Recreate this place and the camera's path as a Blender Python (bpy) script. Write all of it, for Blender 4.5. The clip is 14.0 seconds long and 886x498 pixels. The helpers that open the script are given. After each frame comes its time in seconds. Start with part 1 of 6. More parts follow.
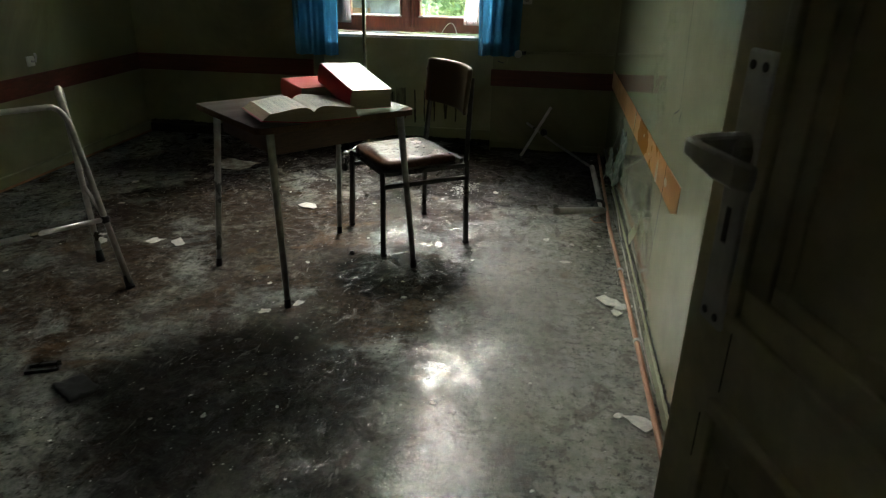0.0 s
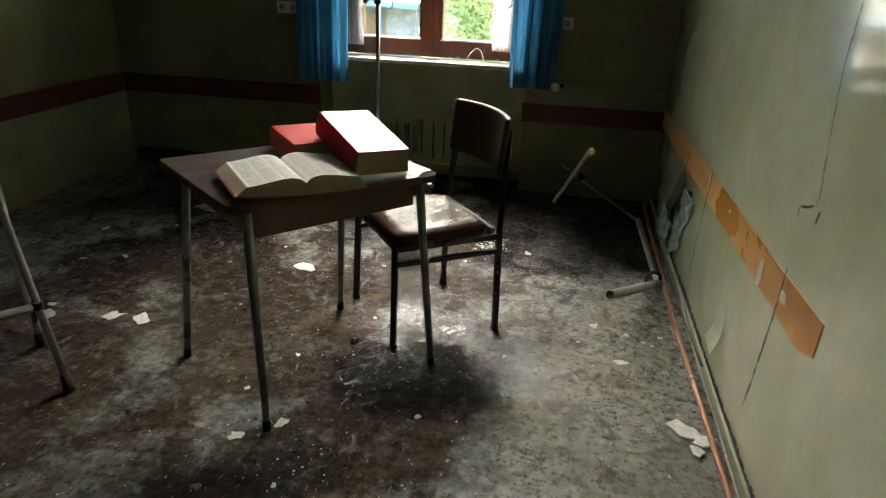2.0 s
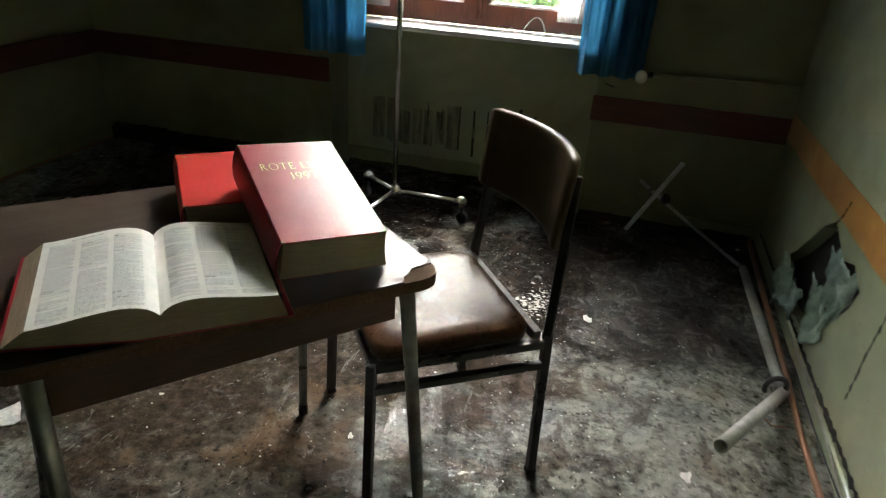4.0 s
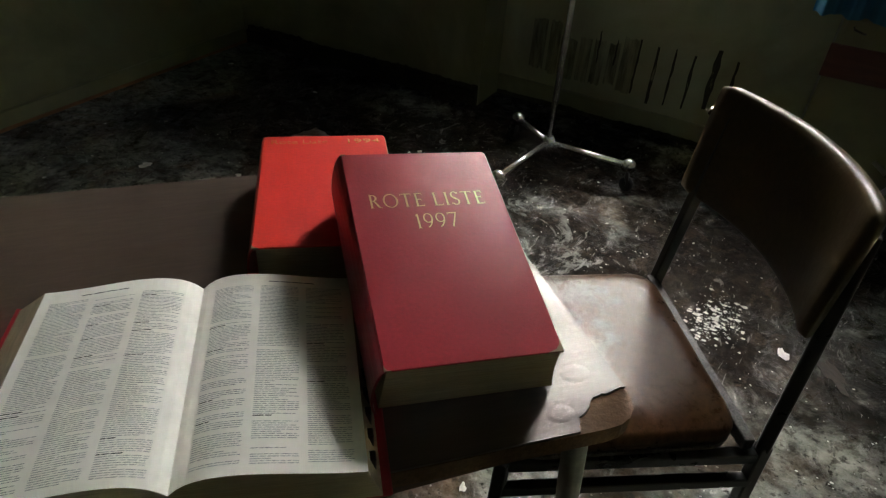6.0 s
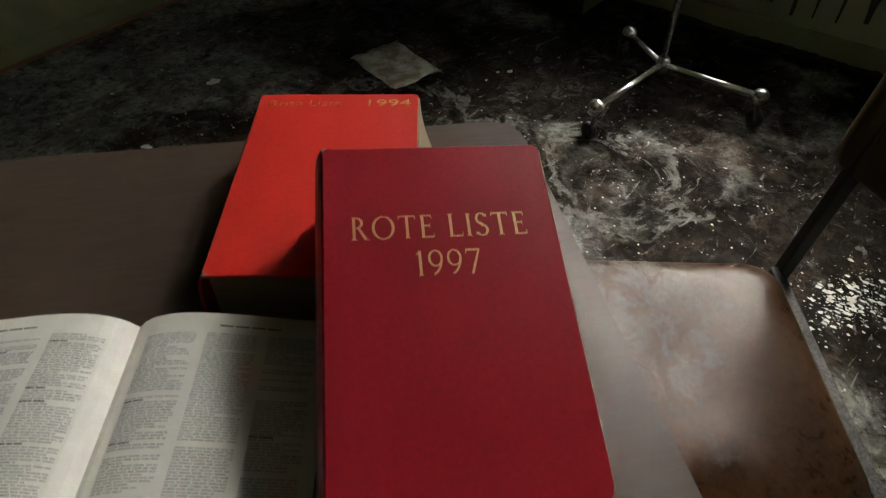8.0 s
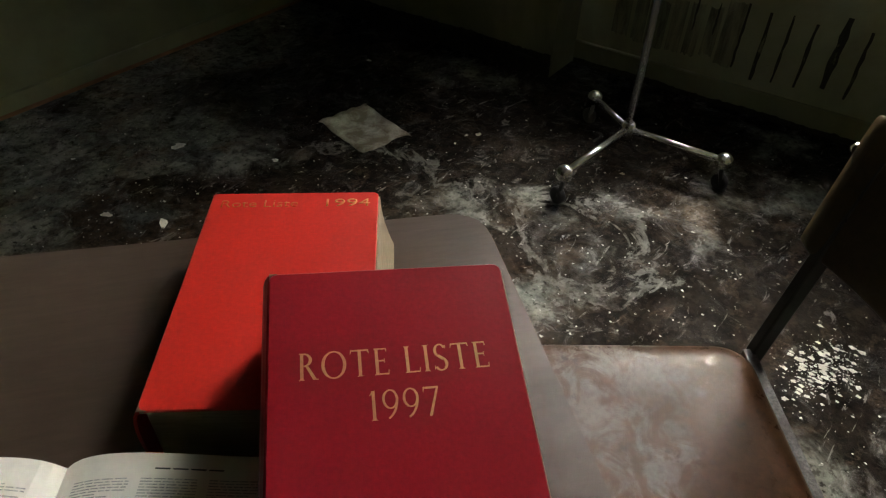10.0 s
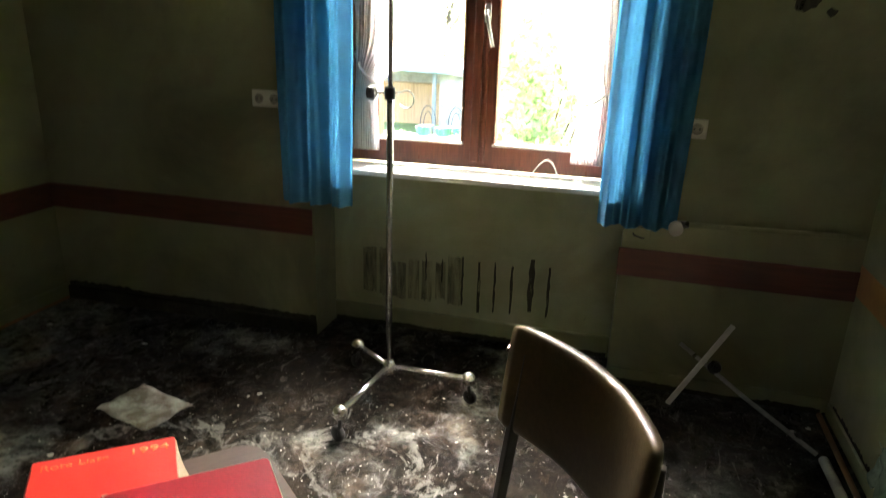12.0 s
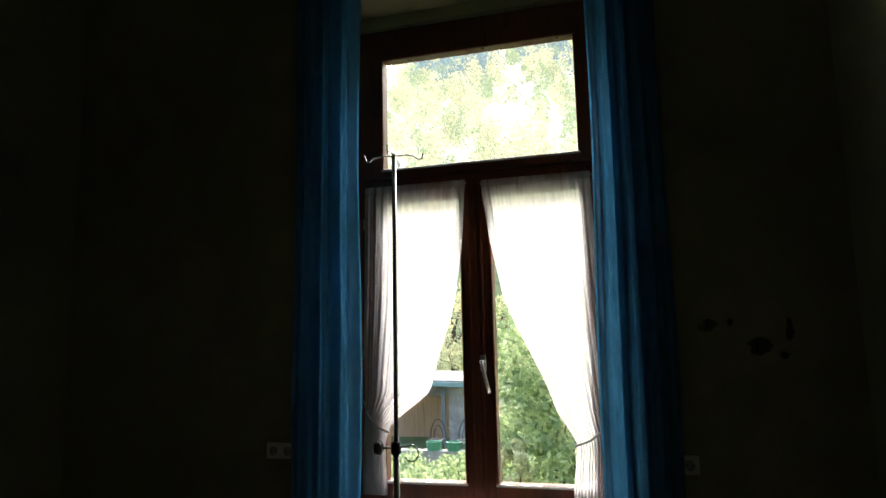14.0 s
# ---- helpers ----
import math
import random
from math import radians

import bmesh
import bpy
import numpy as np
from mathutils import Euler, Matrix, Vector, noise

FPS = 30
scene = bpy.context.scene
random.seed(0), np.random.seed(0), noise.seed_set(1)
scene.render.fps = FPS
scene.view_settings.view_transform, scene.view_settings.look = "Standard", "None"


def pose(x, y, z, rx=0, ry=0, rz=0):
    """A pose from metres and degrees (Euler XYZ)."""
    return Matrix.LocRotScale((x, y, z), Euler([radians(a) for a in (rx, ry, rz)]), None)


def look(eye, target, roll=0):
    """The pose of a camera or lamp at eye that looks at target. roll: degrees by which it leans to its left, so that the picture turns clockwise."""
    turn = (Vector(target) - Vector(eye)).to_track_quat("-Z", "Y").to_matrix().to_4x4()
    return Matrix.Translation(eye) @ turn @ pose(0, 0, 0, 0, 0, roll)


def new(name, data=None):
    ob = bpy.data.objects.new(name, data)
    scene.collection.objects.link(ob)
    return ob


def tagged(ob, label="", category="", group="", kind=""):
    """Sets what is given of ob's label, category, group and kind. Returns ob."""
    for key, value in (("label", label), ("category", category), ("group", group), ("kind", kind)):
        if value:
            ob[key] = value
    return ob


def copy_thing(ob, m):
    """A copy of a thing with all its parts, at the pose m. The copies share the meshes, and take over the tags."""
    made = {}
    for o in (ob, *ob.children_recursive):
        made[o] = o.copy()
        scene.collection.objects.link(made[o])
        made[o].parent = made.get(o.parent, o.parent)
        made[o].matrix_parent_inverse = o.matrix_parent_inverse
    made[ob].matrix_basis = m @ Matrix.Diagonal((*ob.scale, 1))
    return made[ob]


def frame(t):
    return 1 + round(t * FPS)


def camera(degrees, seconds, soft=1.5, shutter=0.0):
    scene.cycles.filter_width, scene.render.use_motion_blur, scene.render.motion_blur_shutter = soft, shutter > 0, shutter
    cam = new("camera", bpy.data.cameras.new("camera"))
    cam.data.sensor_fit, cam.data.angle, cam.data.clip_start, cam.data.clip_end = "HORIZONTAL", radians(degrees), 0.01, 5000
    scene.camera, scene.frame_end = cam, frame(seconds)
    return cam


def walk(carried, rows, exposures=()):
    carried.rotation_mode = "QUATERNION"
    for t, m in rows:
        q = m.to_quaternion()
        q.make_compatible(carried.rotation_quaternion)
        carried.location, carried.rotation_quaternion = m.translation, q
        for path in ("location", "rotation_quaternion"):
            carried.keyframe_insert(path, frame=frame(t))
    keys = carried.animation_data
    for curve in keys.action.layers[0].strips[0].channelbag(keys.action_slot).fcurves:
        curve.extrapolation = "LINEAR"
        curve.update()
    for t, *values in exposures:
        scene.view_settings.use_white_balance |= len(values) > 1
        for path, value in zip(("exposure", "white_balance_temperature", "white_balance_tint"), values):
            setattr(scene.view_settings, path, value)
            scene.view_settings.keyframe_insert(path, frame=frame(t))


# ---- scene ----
cam = camera(67.9, 14.0, soft=1.1, shutter=0.4)
PATH = [
    (0, (0.562, 0.53, 1.313), (0.28, 2.341, 0.512), 1.0),
    (0.5, (0.631, 0.633, 1.315), (0.35, 2.457, 0.545), 1.5),
    (1, (0.559, 0.789, 1.334), (0.273, 2.622, 0.587), 1.9),
    (1.5, (0.401, 1.006, 1.36), (0.128, 2.846, 0.627), 2.7),
    (2, (0.381, 1.215, 1.356), (0.069, 3.03, 0.575), 2.2),
    (2.2, (0.384, 1.352, 1.345), (0.061, 3.158, 0.549), 2.0),
    (4.3, (0.233, 2.407, 1.305), (-0.274, 4.089, 0.35), 4.9),
    (4.5, (0.217, 2.502, 1.3), (-0.45, 4.106, 0.31), 3.0),
    (5, (0.173, 2.611, 1.309), (-0.618, 4.126, 0.272), 2.3),
    (5.5, (0.069, 2.673, 1.307), (-0.753, 4.128, 0.209), 2.2),
    (6, (0.014, 2.737, 1.283), (-0.708, 4.187, 0.111), 4.5),
    (6.5, (-0.002, 2.867, 1.243), (-0.761, 4.201, -0.038), 2.7),
    (7, (-0.029, 2.97, 1.233), (-0.825, 4.205, -0.124), 1.1),
    (7.5, (-0.052, 2.993, 1.222), (-0.878, 4.147, -0.187), 0.7),
    (8, (-0.063, 3.011, 1.23), (-0.931, 4.136, -0.178), 0.2),
    (8.2, (-0.076, 3.026, 1.241), (-0.939, 4.195, -0.133), 0.7),
    (10.3, (-0.094, 3.073, 1.261), (-0.953, 4.355, -0.011), 2.0),
    (10.5, (-0.068, 3.051, 1.276), (-0.908, 4.436, 0.103), 3.0),
    (11, (0.008, 3.019, 1.3), (-0.63, 4.635, 0.308), 4.9),
    (11.5, (0.058, 2.939, 1.338), (-0.46, 4.698, 0.54), 4.0),
    (12, (0.092, 2.818, 1.399), (-0.394, 4.654, 0.772), 1.8),
    (12.5, (0.117, 2.749, 1.466), (-0.384, 4.65, 1.101), -0.0),
    (13, (0.139, 2.707, 1.525), (-0.352, 4.643, 1.427), -0.6),
    (13.5, (0.162, 2.679, 1.559), (-0.324, 4.614, 1.707), -0.8),
    (14, (0.177, 2.637, 1.581), (-0.363, 4.543, 1.859), -1.3),
]
EXPOSURES = [(0.0, 3.75, 6150, 4), (0.5, 3.95, 6250, 6), (1.0, 4.0, 6400, 8), (2.2, 4.05, 6450, 9), (4.3, 4.1, 6050, 7), (5.0, 4.0, 6000, 7), (6.0, 3.6, 6150, 8), (7.0, 3.35, 6400, 8),
             (8.2, 3.35, 6400, 8), (10.3, 3.65, 6500, 7), (11.0, 4.35, 6550, 4), (11.5, 5.0, 6600, 6), (12.1, 5.15, 6650, 9), (12.5, 4.6, 6550, 10), (13.0, 3.4, 6500, 10), (13.5, 2.5, 6400, 11), (14.0, 2.3, 6400, 12)]
walk(cam, [(t, look(eye, target, roll)) for t, eye, target, roll in PATH],
     exposures=EXPOSURES)


# ---- world and light ----
world = bpy.data.worlds.new("sky")
scene.world = world
world.use_nodes = True
_nt = world.node_tree
_sky = _nt.nodes.new("ShaderNodeTexSky")
_sky.sky_type = "NISHITA"
_sky.sun_disc = False
_sky.sun_elevation = radians(40)
_sky.sun_rotation = radians(-7)
_sky.air_density, _sky.dust_density = 1.0, 4.0
_bg = _nt.nodes["Background"]
_bg.inputs["Strength"].default_value = 0.15
_nt.links.new(_sky.outputs["Color"], _bg.inputs["Color"])
sun_data = bpy.data.lights.new("sun", "SUN")
sun_data.energy, sun_data.angle, sun_data.color = 1.5, radians(50), (1.0, 0.97, 0.92)
sun = new("sun", sun_data)
sun.matrix_world = look((-1.3, 10.6, 9.0), (0, 0, 0))


# ---- materials ----
def nodes_of(name):
    m = bpy.data.materials.new(name)
    m.use_nodes = True
    nt = m.node_tree
    return m, nt, nt.nodes["Principled BSDF"]


def coords(nt, scale=(1, 1, 1), kind="Object"):
    tc = nt.nodes.new("ShaderNodeTexCoord")
    mp = nt.nodes.new("ShaderNodeMapping")
    mp.inputs["Scale"].default_value = scale
    nt.links.new(tc.outputs[kind], mp.inputs["Vector"])
    return mp.outputs["Vector"]


def noise_tex(nt, vec, scale, detail=6, rough=0.6, distort=0.0):
    n = nt.nodes.new("ShaderNodeTexNoise")
    n.inputs["Scale"].default_value = scale
    n.inputs["Detail"].default_value = detail
    n.inputs["Roughness"].default_value = rough
    n.inputs["Distortion"].default_value = distort
    nt.links.new(vec, n.inputs["Vector"])
    return n.outputs["Fac"]


def ramp(nt, fac, stops):
    r = nt.nodes.new("ShaderNodeValToRGB")
    e = r.color_ramp.elements
    while len(e) < len(stops):
        e.new(0.5)
    for el, (p, c) in zip(e, stops):
        el.position = p
        el.color = (*c, 1) if isinstance(c, tuple) else (c, c, c, 1)
    nt.links.new(fac, r.inputs["Fac"])
    return r.outputs["Color"]


def mixc(nt, fac, a, b, mode="MIX"):
    m = nt.nodes.new("ShaderNodeMix")
    m.data_type, m.blend_type = "RGBA", mode
    for sock, val in ((m.inputs[0], fac), (m.inputs[6], a), (m.inputs[7], b)):
        if isinstance(val, (int, float)):
            sock.default_value = val
        elif isinstance(val, tuple):
            sock.default_value = (*val, 1)
        else:
            nt.links.new(val, sock)
    return m.outputs[2]


def mathn(nt, op, a, b):
    m = nt.nodes.new("ShaderNodeMath")
    m.operation = op
    for sock, val in zip(m.inputs, (a, b)):
        if isinstance(val, (int, float)):
            sock.default_value = val
        else:
            nt.links.new(val, sock)
    return m.outputs[0]


def bump(nt, bsdf, height, strength, dist=0.01):
    b = nt.nodes.new("ShaderNodeBump")
    b.inputs["Strength"].default_value = strength
    b.inputs["Distance"].default_value = dist
    nt.links.new(height, b.inputs["Height"])
    nt.links.new(b.outputs["Normal"], bsdf.inputs["Normal"])


def plain(name, col, rough=0.5, metal=0.0, scale=30.0, vary=0.35, stretch=(1, 1, 1), dirt=None, dirt_at=0.62, bumps=0.15, rough_vary=0.15, coat=0.0, spec=0.5):
    """Two-scale mottled surface: fine grain, larger stains, relief."""
    m, nt, b = nodes_of(name)
    v = coords(nt, stretch)
    fine = noise_tex(nt, v, scale, 8, 0.65)
    big = noise_tex(nt, v, scale * 0.13, 5, 0.6, 0.4)
    lo = tuple(c * (1 - vary) for c in col)
    hi = tuple(min(1, c * (1 + vary * 0.6)) for c in col)
    c1 = ramp(nt, fine, [(0.3, lo), (0.7, hi)])
    d = dirt if dirt else tuple(c * 0.55 for c in col)
    c2 = mixc(nt, ramp(nt, big, [(dirt_at - 0.1, 0.0), (dirt_at + 0.12, 0.8)]), c1, d)
    nt.links.new(c2, b.inputs["Base Color"])
    rr = ramp(nt, big, [(0.3, max(0.02, rough - rough_vary)), (0.7, min(1.0, rough + rough_vary))])
    nt.links.new(rr, b.inputs["Roughness"])
    b.inputs["Metallic"].default_value = metal
    b.inputs["Coat Weight"].default_value = coat
    b.inputs["Specular IOR Level"].default_value = spec
    if bumps:
        bump(nt, b, fine, bumps, 0.004)
    return m


def wall_paint(name, col, stain, rough, wave, gloss_var=0.1, relief=0.35):
    m, nt, b = nodes_of(name)
    v = coords(nt)
    big = noise_tex(nt, v, 1.1, 6, 0.62, 0.6)
    mid = noise_tex(nt, v, 7.0, 8, 0.65)
    fine = noise_tex(nt, v, 70.0, 4, 0.6)
    c = ramp(nt, mid, [(0.25, tuple(x * 0.86 for x in col)), (0.75, tuple(min(1, x * 1.1) for x in col))])
    c = mixc(nt, ramp(nt, big, [(0.50, 0.0), (0.66, 0.8)]), c, stain)
    spots = noise_tex(nt, v, 23.0, 3, 0.7)
    c = mixc(nt, ramp(nt, spots, [(0.68, 0.0), (0.76, 0.5)]), c, tuple(x * 0.4 for x in col))
    nt.links.new(c, b.inputs["Base Color"])
    nt.links.new(ramp(nt, mid, [(0.3, rough - gloss_var), (0.7, rough + gloss_var)]), b.inputs["Roughness"])
    undul = noise_tex(nt, v, wave, 2, 0.4)
    h = mathn(nt, "ADD", mathn(nt, "MULTIPLY", undul, 1.6), mathn(nt, "MULTIPLY", fine, 0.12))
    bump(nt, b, h, relief, 0.02)
    return m


M_WALL = wall_paint("olive_wall_paint", (0.265, 0.272, 0.140), (0.150, 0.146, 0.072), 0.48, 3.0)
M_NICHE = wall_paint("paler_niche_paint", (0.40, 0.405, 0.23), (0.26, 0.25, 0.13), 0.5, 3.0)
M_GLOSS = wall_paint("glossy_green_wall_paint", (0.52, 0.55, 0.365), (0.45, 0.465, 0.295), 0.10, 1.6, 0.04, 0.10)
M_GLOSS.node_tree.nodes["Principled BSDF"].inputs["Coat Weight"].default_value = 0.6
M_GLOSS.node_tree.nodes["Principled BSDF"].inputs["Coat Roughness"].default_value = 0.07
# unseen back walls, kept dark brown to hold down light bounced into the room
M_BACK = plain("dark_unseen_wall", (0.085, 0.06, 0.04), 0.6, scale=12, vary=0.3, stretch=(4, 4, 0.4))
# unseen ceiling, greyed to cut the light it bounces down
M_CEIL = plain("ceiling_distemper", (0.31, 0.30, 0.235), 0.9, scale=8, vary=0.12, dirt=(0.24, 0.22, 0.16))
M_DADO = plain("red_brown_dado_board", (0.125, 0.028, 0.015), 0.45, scale=14, vary=0.4, stretch=(0.3, 1, 4), dirt=(0.07, 0.02, 0.012), bumps=0.1)
M_TAPE = plain("ochre_wall_stripe", (0.52, 0.25, 0.06), 0.35, scale=12, vary=0.18, dirt=(0.35, 0.16, 0.05), bumps=0.05)
M_WOODRED = plain("red_brown_window_wood", (0.20, 0.055, 0.024), 0.38, scale=20, vary=0.4, stretch=(6, 6, 0.6), dirt=(0.08, 0.025, 0.015), bumps=0.15, coat=0.2)
M_SILL = plain("white_sill_paint", (0.85, 0.84, 0.8), 0.45, scale=18, vary=0.15, dirt=(0.35, 0.31, 0.24), dirt_at=0.66)
M_DOOR = plain("dingy_cream_door_paint", (0.58, 0.52, 0.31), 0.5, scale=16, vary=0.25, dirt=(0.36, 0.29, 0.16), bumps=0.1)
M_ALU = plain("dull_aluminium", (0.55, 0.54, 0.5), 0.38, 0.9, scale=50, vary=0.2, dirt=(0.3, 0.28, 0.24), bumps=0.05)
M_CHROME = plain("chrome", (0.78, 0.78, 0.76), 0.24, 1.0, scale=60, vary=0.06, dirt=(0.6, 0.57, 0.52), dirt_at=0.7, bumps=0.0, rough_vary=0.03)
M_STEELG = plain("grey_painted_leg", (0.36, 0.37, 0.35), 0.38, 0.55, scale=40, vary=0.25, dirt=(0.16, 0.13, 0.1), bumps=0.06)
M_BLACK = plain("black_enamel", (0.018, 0.017, 0.016), 0.35, scale=60, vary=0.4, dirt=(0.06, 0.045, 0.035), bumps=0.08)
M_RUBBER = plain("black_rubber", (0.02, 0.019, 0.018), 0.7, scale=60, vary=0.3, bumps=0.1)
M_VENEER = plain("brown_laminate", (0.072, 0.050, 0.037), 0.40, scale=22, vary=0.22, stretch=(1, 6, 6), dirt=(0.075, 0.046, 0.033), bumps=0.08, spec=0.5, rough_vary=0.10)
M_APRON = plain("brown_apron_wood", (0.105, 0.054, 0.030), 0.5, scale=22, vary=0.35, stretch=(1, 1, 7), dirt=(0.08, 0.04, 0.02), bumps=0.08)
M_CORE = plain("chipboard_core", (0.155, 0.092, 0.052), 0.8, scale=160, vary=0.4, bumps=0.3, spec=0.2)
M_VINYL = plain("brown_vinyl", (0.068, 0.050, 0.023), 0.38, scale=90, vary=0.25, dirt=(0.065, 0.042, 0.024), bumps=0.14, spec=0.26, rough_vary=0.06)


def seat_material():
    m, nt, b = nodes_of("worn_brown_vinyl_with_dust")
    v = coords(nt)
    fine = noise_tex(nt, v, 150.0, 6, 0.65)
    mott = noise_tex(nt, v, 58.0, 8, 0.72, 0.3)
    big = noise_tex(nt, v, 5.0, 8, 0.66, 0.6)
    c = ramp(nt, mott, [(0.34, (0.040, 0.018, 0.009)), (0.66, (0.092, 0.044, 0.021))])
    sep = nt.nodes.new("ShaderNodeSeparateXYZ")
    nt.links.new(v, sep.inputs[0])
    px, py = mathn(nt, "MULTIPLY", mathn(nt, "ADD", sep.outputs["X"], 0.10), 3.2), mathn(nt, "MULTIPLY", mathn(nt, "ADD", sep.outputs["Y"], 0.06), 4.6)
    worn = mathn(nt, "SUBTRACT", 0.22, mathn(nt, "MULTIPLY", mathn(nt, "ADD", mathn(nt, "MULTIPLY", px, px), mathn(nt, "MULTIPLY", py, py)), 0.30))
    big = mathn(nt, "ADD", big, mathn(nt, "MAXIMUM", worn, -0.14))
    bloom = mathn(nt, "MULTIPLY", ramp(nt, big, [(0.56, 0.0), (0.68, 0.85)]), ramp(nt, mathn(nt, "ADD", mathn(nt, "MULTIPLY", fine, 0.5), mathn(nt, "MULTIPLY", mott, 0.5)), [(0.34, 0.12), (0.66, 0.62)]))
    bloom = mathn(nt, "MULTIPLY", bloom, ramp(nt, noise_tex(nt, v, 19.0, 9, 0.75, 0.8), [(0.45, 0.05), (0.55, 1.0)]))
    c = mixc(nt, bloom, c, (0.46, 0.44, 0.40))
    c = mixc(nt, ramp(nt, noise_tex(nt, v, 26.0, 5, 0.7), [(0.32, 0.8), (0.38, 0.0)]), c, (0.022, 0.013, 0.009))
    nt.links.new(c, b.inputs["Base Color"])
    nt.links.new(ramp(nt, mott, [(0.35, 0.24), (0.65, 0.40)]), b.inputs["Roughness"])
    b.inputs["Specular IOR Level"].default_value = 0.13
    bump(nt, b, mathn(nt, "ADD", fine, mathn(nt, "MULTIPLY", mott, 1.5)), 0.07, 0.004)
    return m


M_SEAT = seat_material()
M_SHEET = plain("dirty_wet_paper", (0.44, 0.42, 0.34), 0.6, scale=120, vary=0.3, dirt=(0.11, 0.075, 0.04), dirt_at=0.46, bumps=0.25)
M_RED = plain("scarlet_book_cloth", (0.62, 0.024, 0.015), 0.42, scale=220, vary=0.12, dirt=(0.58, 0.023, 0.015), dirt_at=0.7, bumps=0.04, rough_vary=0.03)
M_CRIM = plain("crimson_book_cloth", (0.34, 0.012, 0.025), 0.30, scale=240, vary=0.16, dirt=(0.34, 0.011, 0.024), dirt_at=0.6, bumps=0.10, rough_vary=0.004, spec=0.40)
M_GOLD = plain("gold_foil", (0.80, 0.58, 0.27), 0.34, 0.45, scale=300, vary=0.2, dirt=(0.85, 0.62, 0.3), dirt_at=0.62, bumps=0.0, rough_vary=0.04)
M_GOLDW = plain("worn_gold_foil", (0.52, 0.30, 0.07), 0.4, 0.3, scale=300, vary=0.3, dirt=(0.6, 0.05, 0.015), dirt_at=0.5, bumps=0.0)
M_GOLDF = plain("rubbed_gold_foil", (0.66, 0.42, 0.13), 0.36, 0.4, scale=300, vary=0.25, dirt=(0.6, 0.12, 0.03), dirt_at=0.62, bumps=0.0)
M_PAPER = plain("old_paper", (0.90, 0.89, 0.83), 0.75, scale=45, vary=0.06, dirt=(0.80, 0.78, 0.69), dirt_at=0.62, bumps=0.04)
M_INK = plain("faded_print", (0.50, 0.515, 0.51), 0.8, scale=300, vary=0.45, bumps=0.0)
M_BOLD = plain("bold_print_ink", (0.07, 0.07, 0.072), 0.8, scale=300, vary=0.4, bumps=0.0)
M_EDGE = plain("paper_fore_edge", (0.36, 0.30, 0.20), 0.85, scale=30, vary=0.35, stretch=(1, 1, 40), dirt=(0.30, 0.23, 0.14), bumps=0.3)
M_PLASTIC = plain("cream_plastic", (0.7, 0.68, 0.58), 0.4, scale=30, vary=0.1, dirt=(0.4, 0.36, 0.26), bumps=0.02)
# socket wells: plate plastic darkened, shade of the recess put into the colour
M_WELL = plain("shaded_plastic_well", (0.34, 0.32, 0.26), 0.5, bumps=0.0)
M_SOCKET = plain("dark_socket_well", (0.05, 0.045, 0.04), 0.5, bumps=0.0)
M_COPPER = plain("copper_pipe", (0.37, 0.19, 0.105), 0.55, 0.35, scale=25, vary=0.3, stretch=(1, 0.3, 1), dirt=(0.30, 0.14, 0.07), bumps=0.1)
M_CONDUIT = plain("grey_conduit", (0.45, 0.44, 0.40), 0.5, 0.2, scale=30, vary=0.3, dirt=(0.14, 0.11, 0.08), bumps=0.1)
M_CABLE = plain("grey_cable", (0.42, 0.40, 0.33), 0.6, scale=60, vary=0.25, bumps=0.05)
M_DARK = plain("dark_wall_cavity", (0.03, 0.027, 0.022), 0.9, scale=12, vary=0.4, bumps=0.3)
M_TEAL = plain("torn_green_lining", (0.30, 0.40, 0.33), 0.3, scale=25, vary=0.4, dirt=(0.16, 0.22, 0.18), bumps=0.5)
M_PLASTER = plain("plaster_crumbs", (0.74, 0.72, 0.65), 0.85, scale=60, vary=0.3, dirt=(0.4, 0.36, 0.28), bumps=0.4)
M_LEAFP = plain("brown_stained_paper", (0.36, 0.33, 0.26), 0.7, scale=20, vary=0.25, dirt=(0.13, 0.09, 0.055), dirt_at=0.48, bumps=0.2)
M_DEADLEAF = plain("dark_rotten_leaf", (0.040, 0.026, 0.018), 0.6, scale=60, vary=0.5, dirt=(0.20, 0.17, 0.14), dirt_at=0.66, bumps=0.5)
M_TREAD = plain("muddy_boot_tread", (0.016, 0.013, 0.010), 0.8, scale=90, vary=0.5, dirt=(0.05, 0.045, 0.038), dirt_at=0.6, bumps=0.2, spec=0.1)
M_PLATE = plain("dull_light_metal", (0.62, 0.61, 0.57), 0.42, 0.25, scale=50, vary=0.15, dirt=(0.4, 0.37, 0.3), bumps=0.04)
M_MOULD = plain("black_wall_mould", (0.055, 0.052, 0.030), 0.8, scale=40, vary=0.5, dirt=(0.022, 0.020, 0.014), dirt_at=0.5, bumps=0.2, spec=0.15)
M_STRIP = plain("orange_brown_wood_strip", (0.30, 0.14, 0.06), 0.6, scale=30, vary=0.35, stretch=(1, 0.3, 1), dirt=(0.12, 0.06, 0.03))
M_TRIM = plain("grey_seat_piping", (0.13, 0.125, 0.115), 0.65, scale=260, vary=0.85, dirt=(0.05, 0.045, 0.04), dirt_at=0.5)
M_SOOT = plain("radiator_soot", (0.05, 0.045, 0.028), 0.85, scale=30, vary=0.4, stretch=(2, 2, 0.5), bumps=0.05)
M_SOOTL = plain("radiator_shade", (0.15, 0.146, 0.082), 0.75, scale=22, vary=0.35, stretch=(2, 2, 0.4), dirt=(0.10, 0.095, 0.05), bumps=0.05)


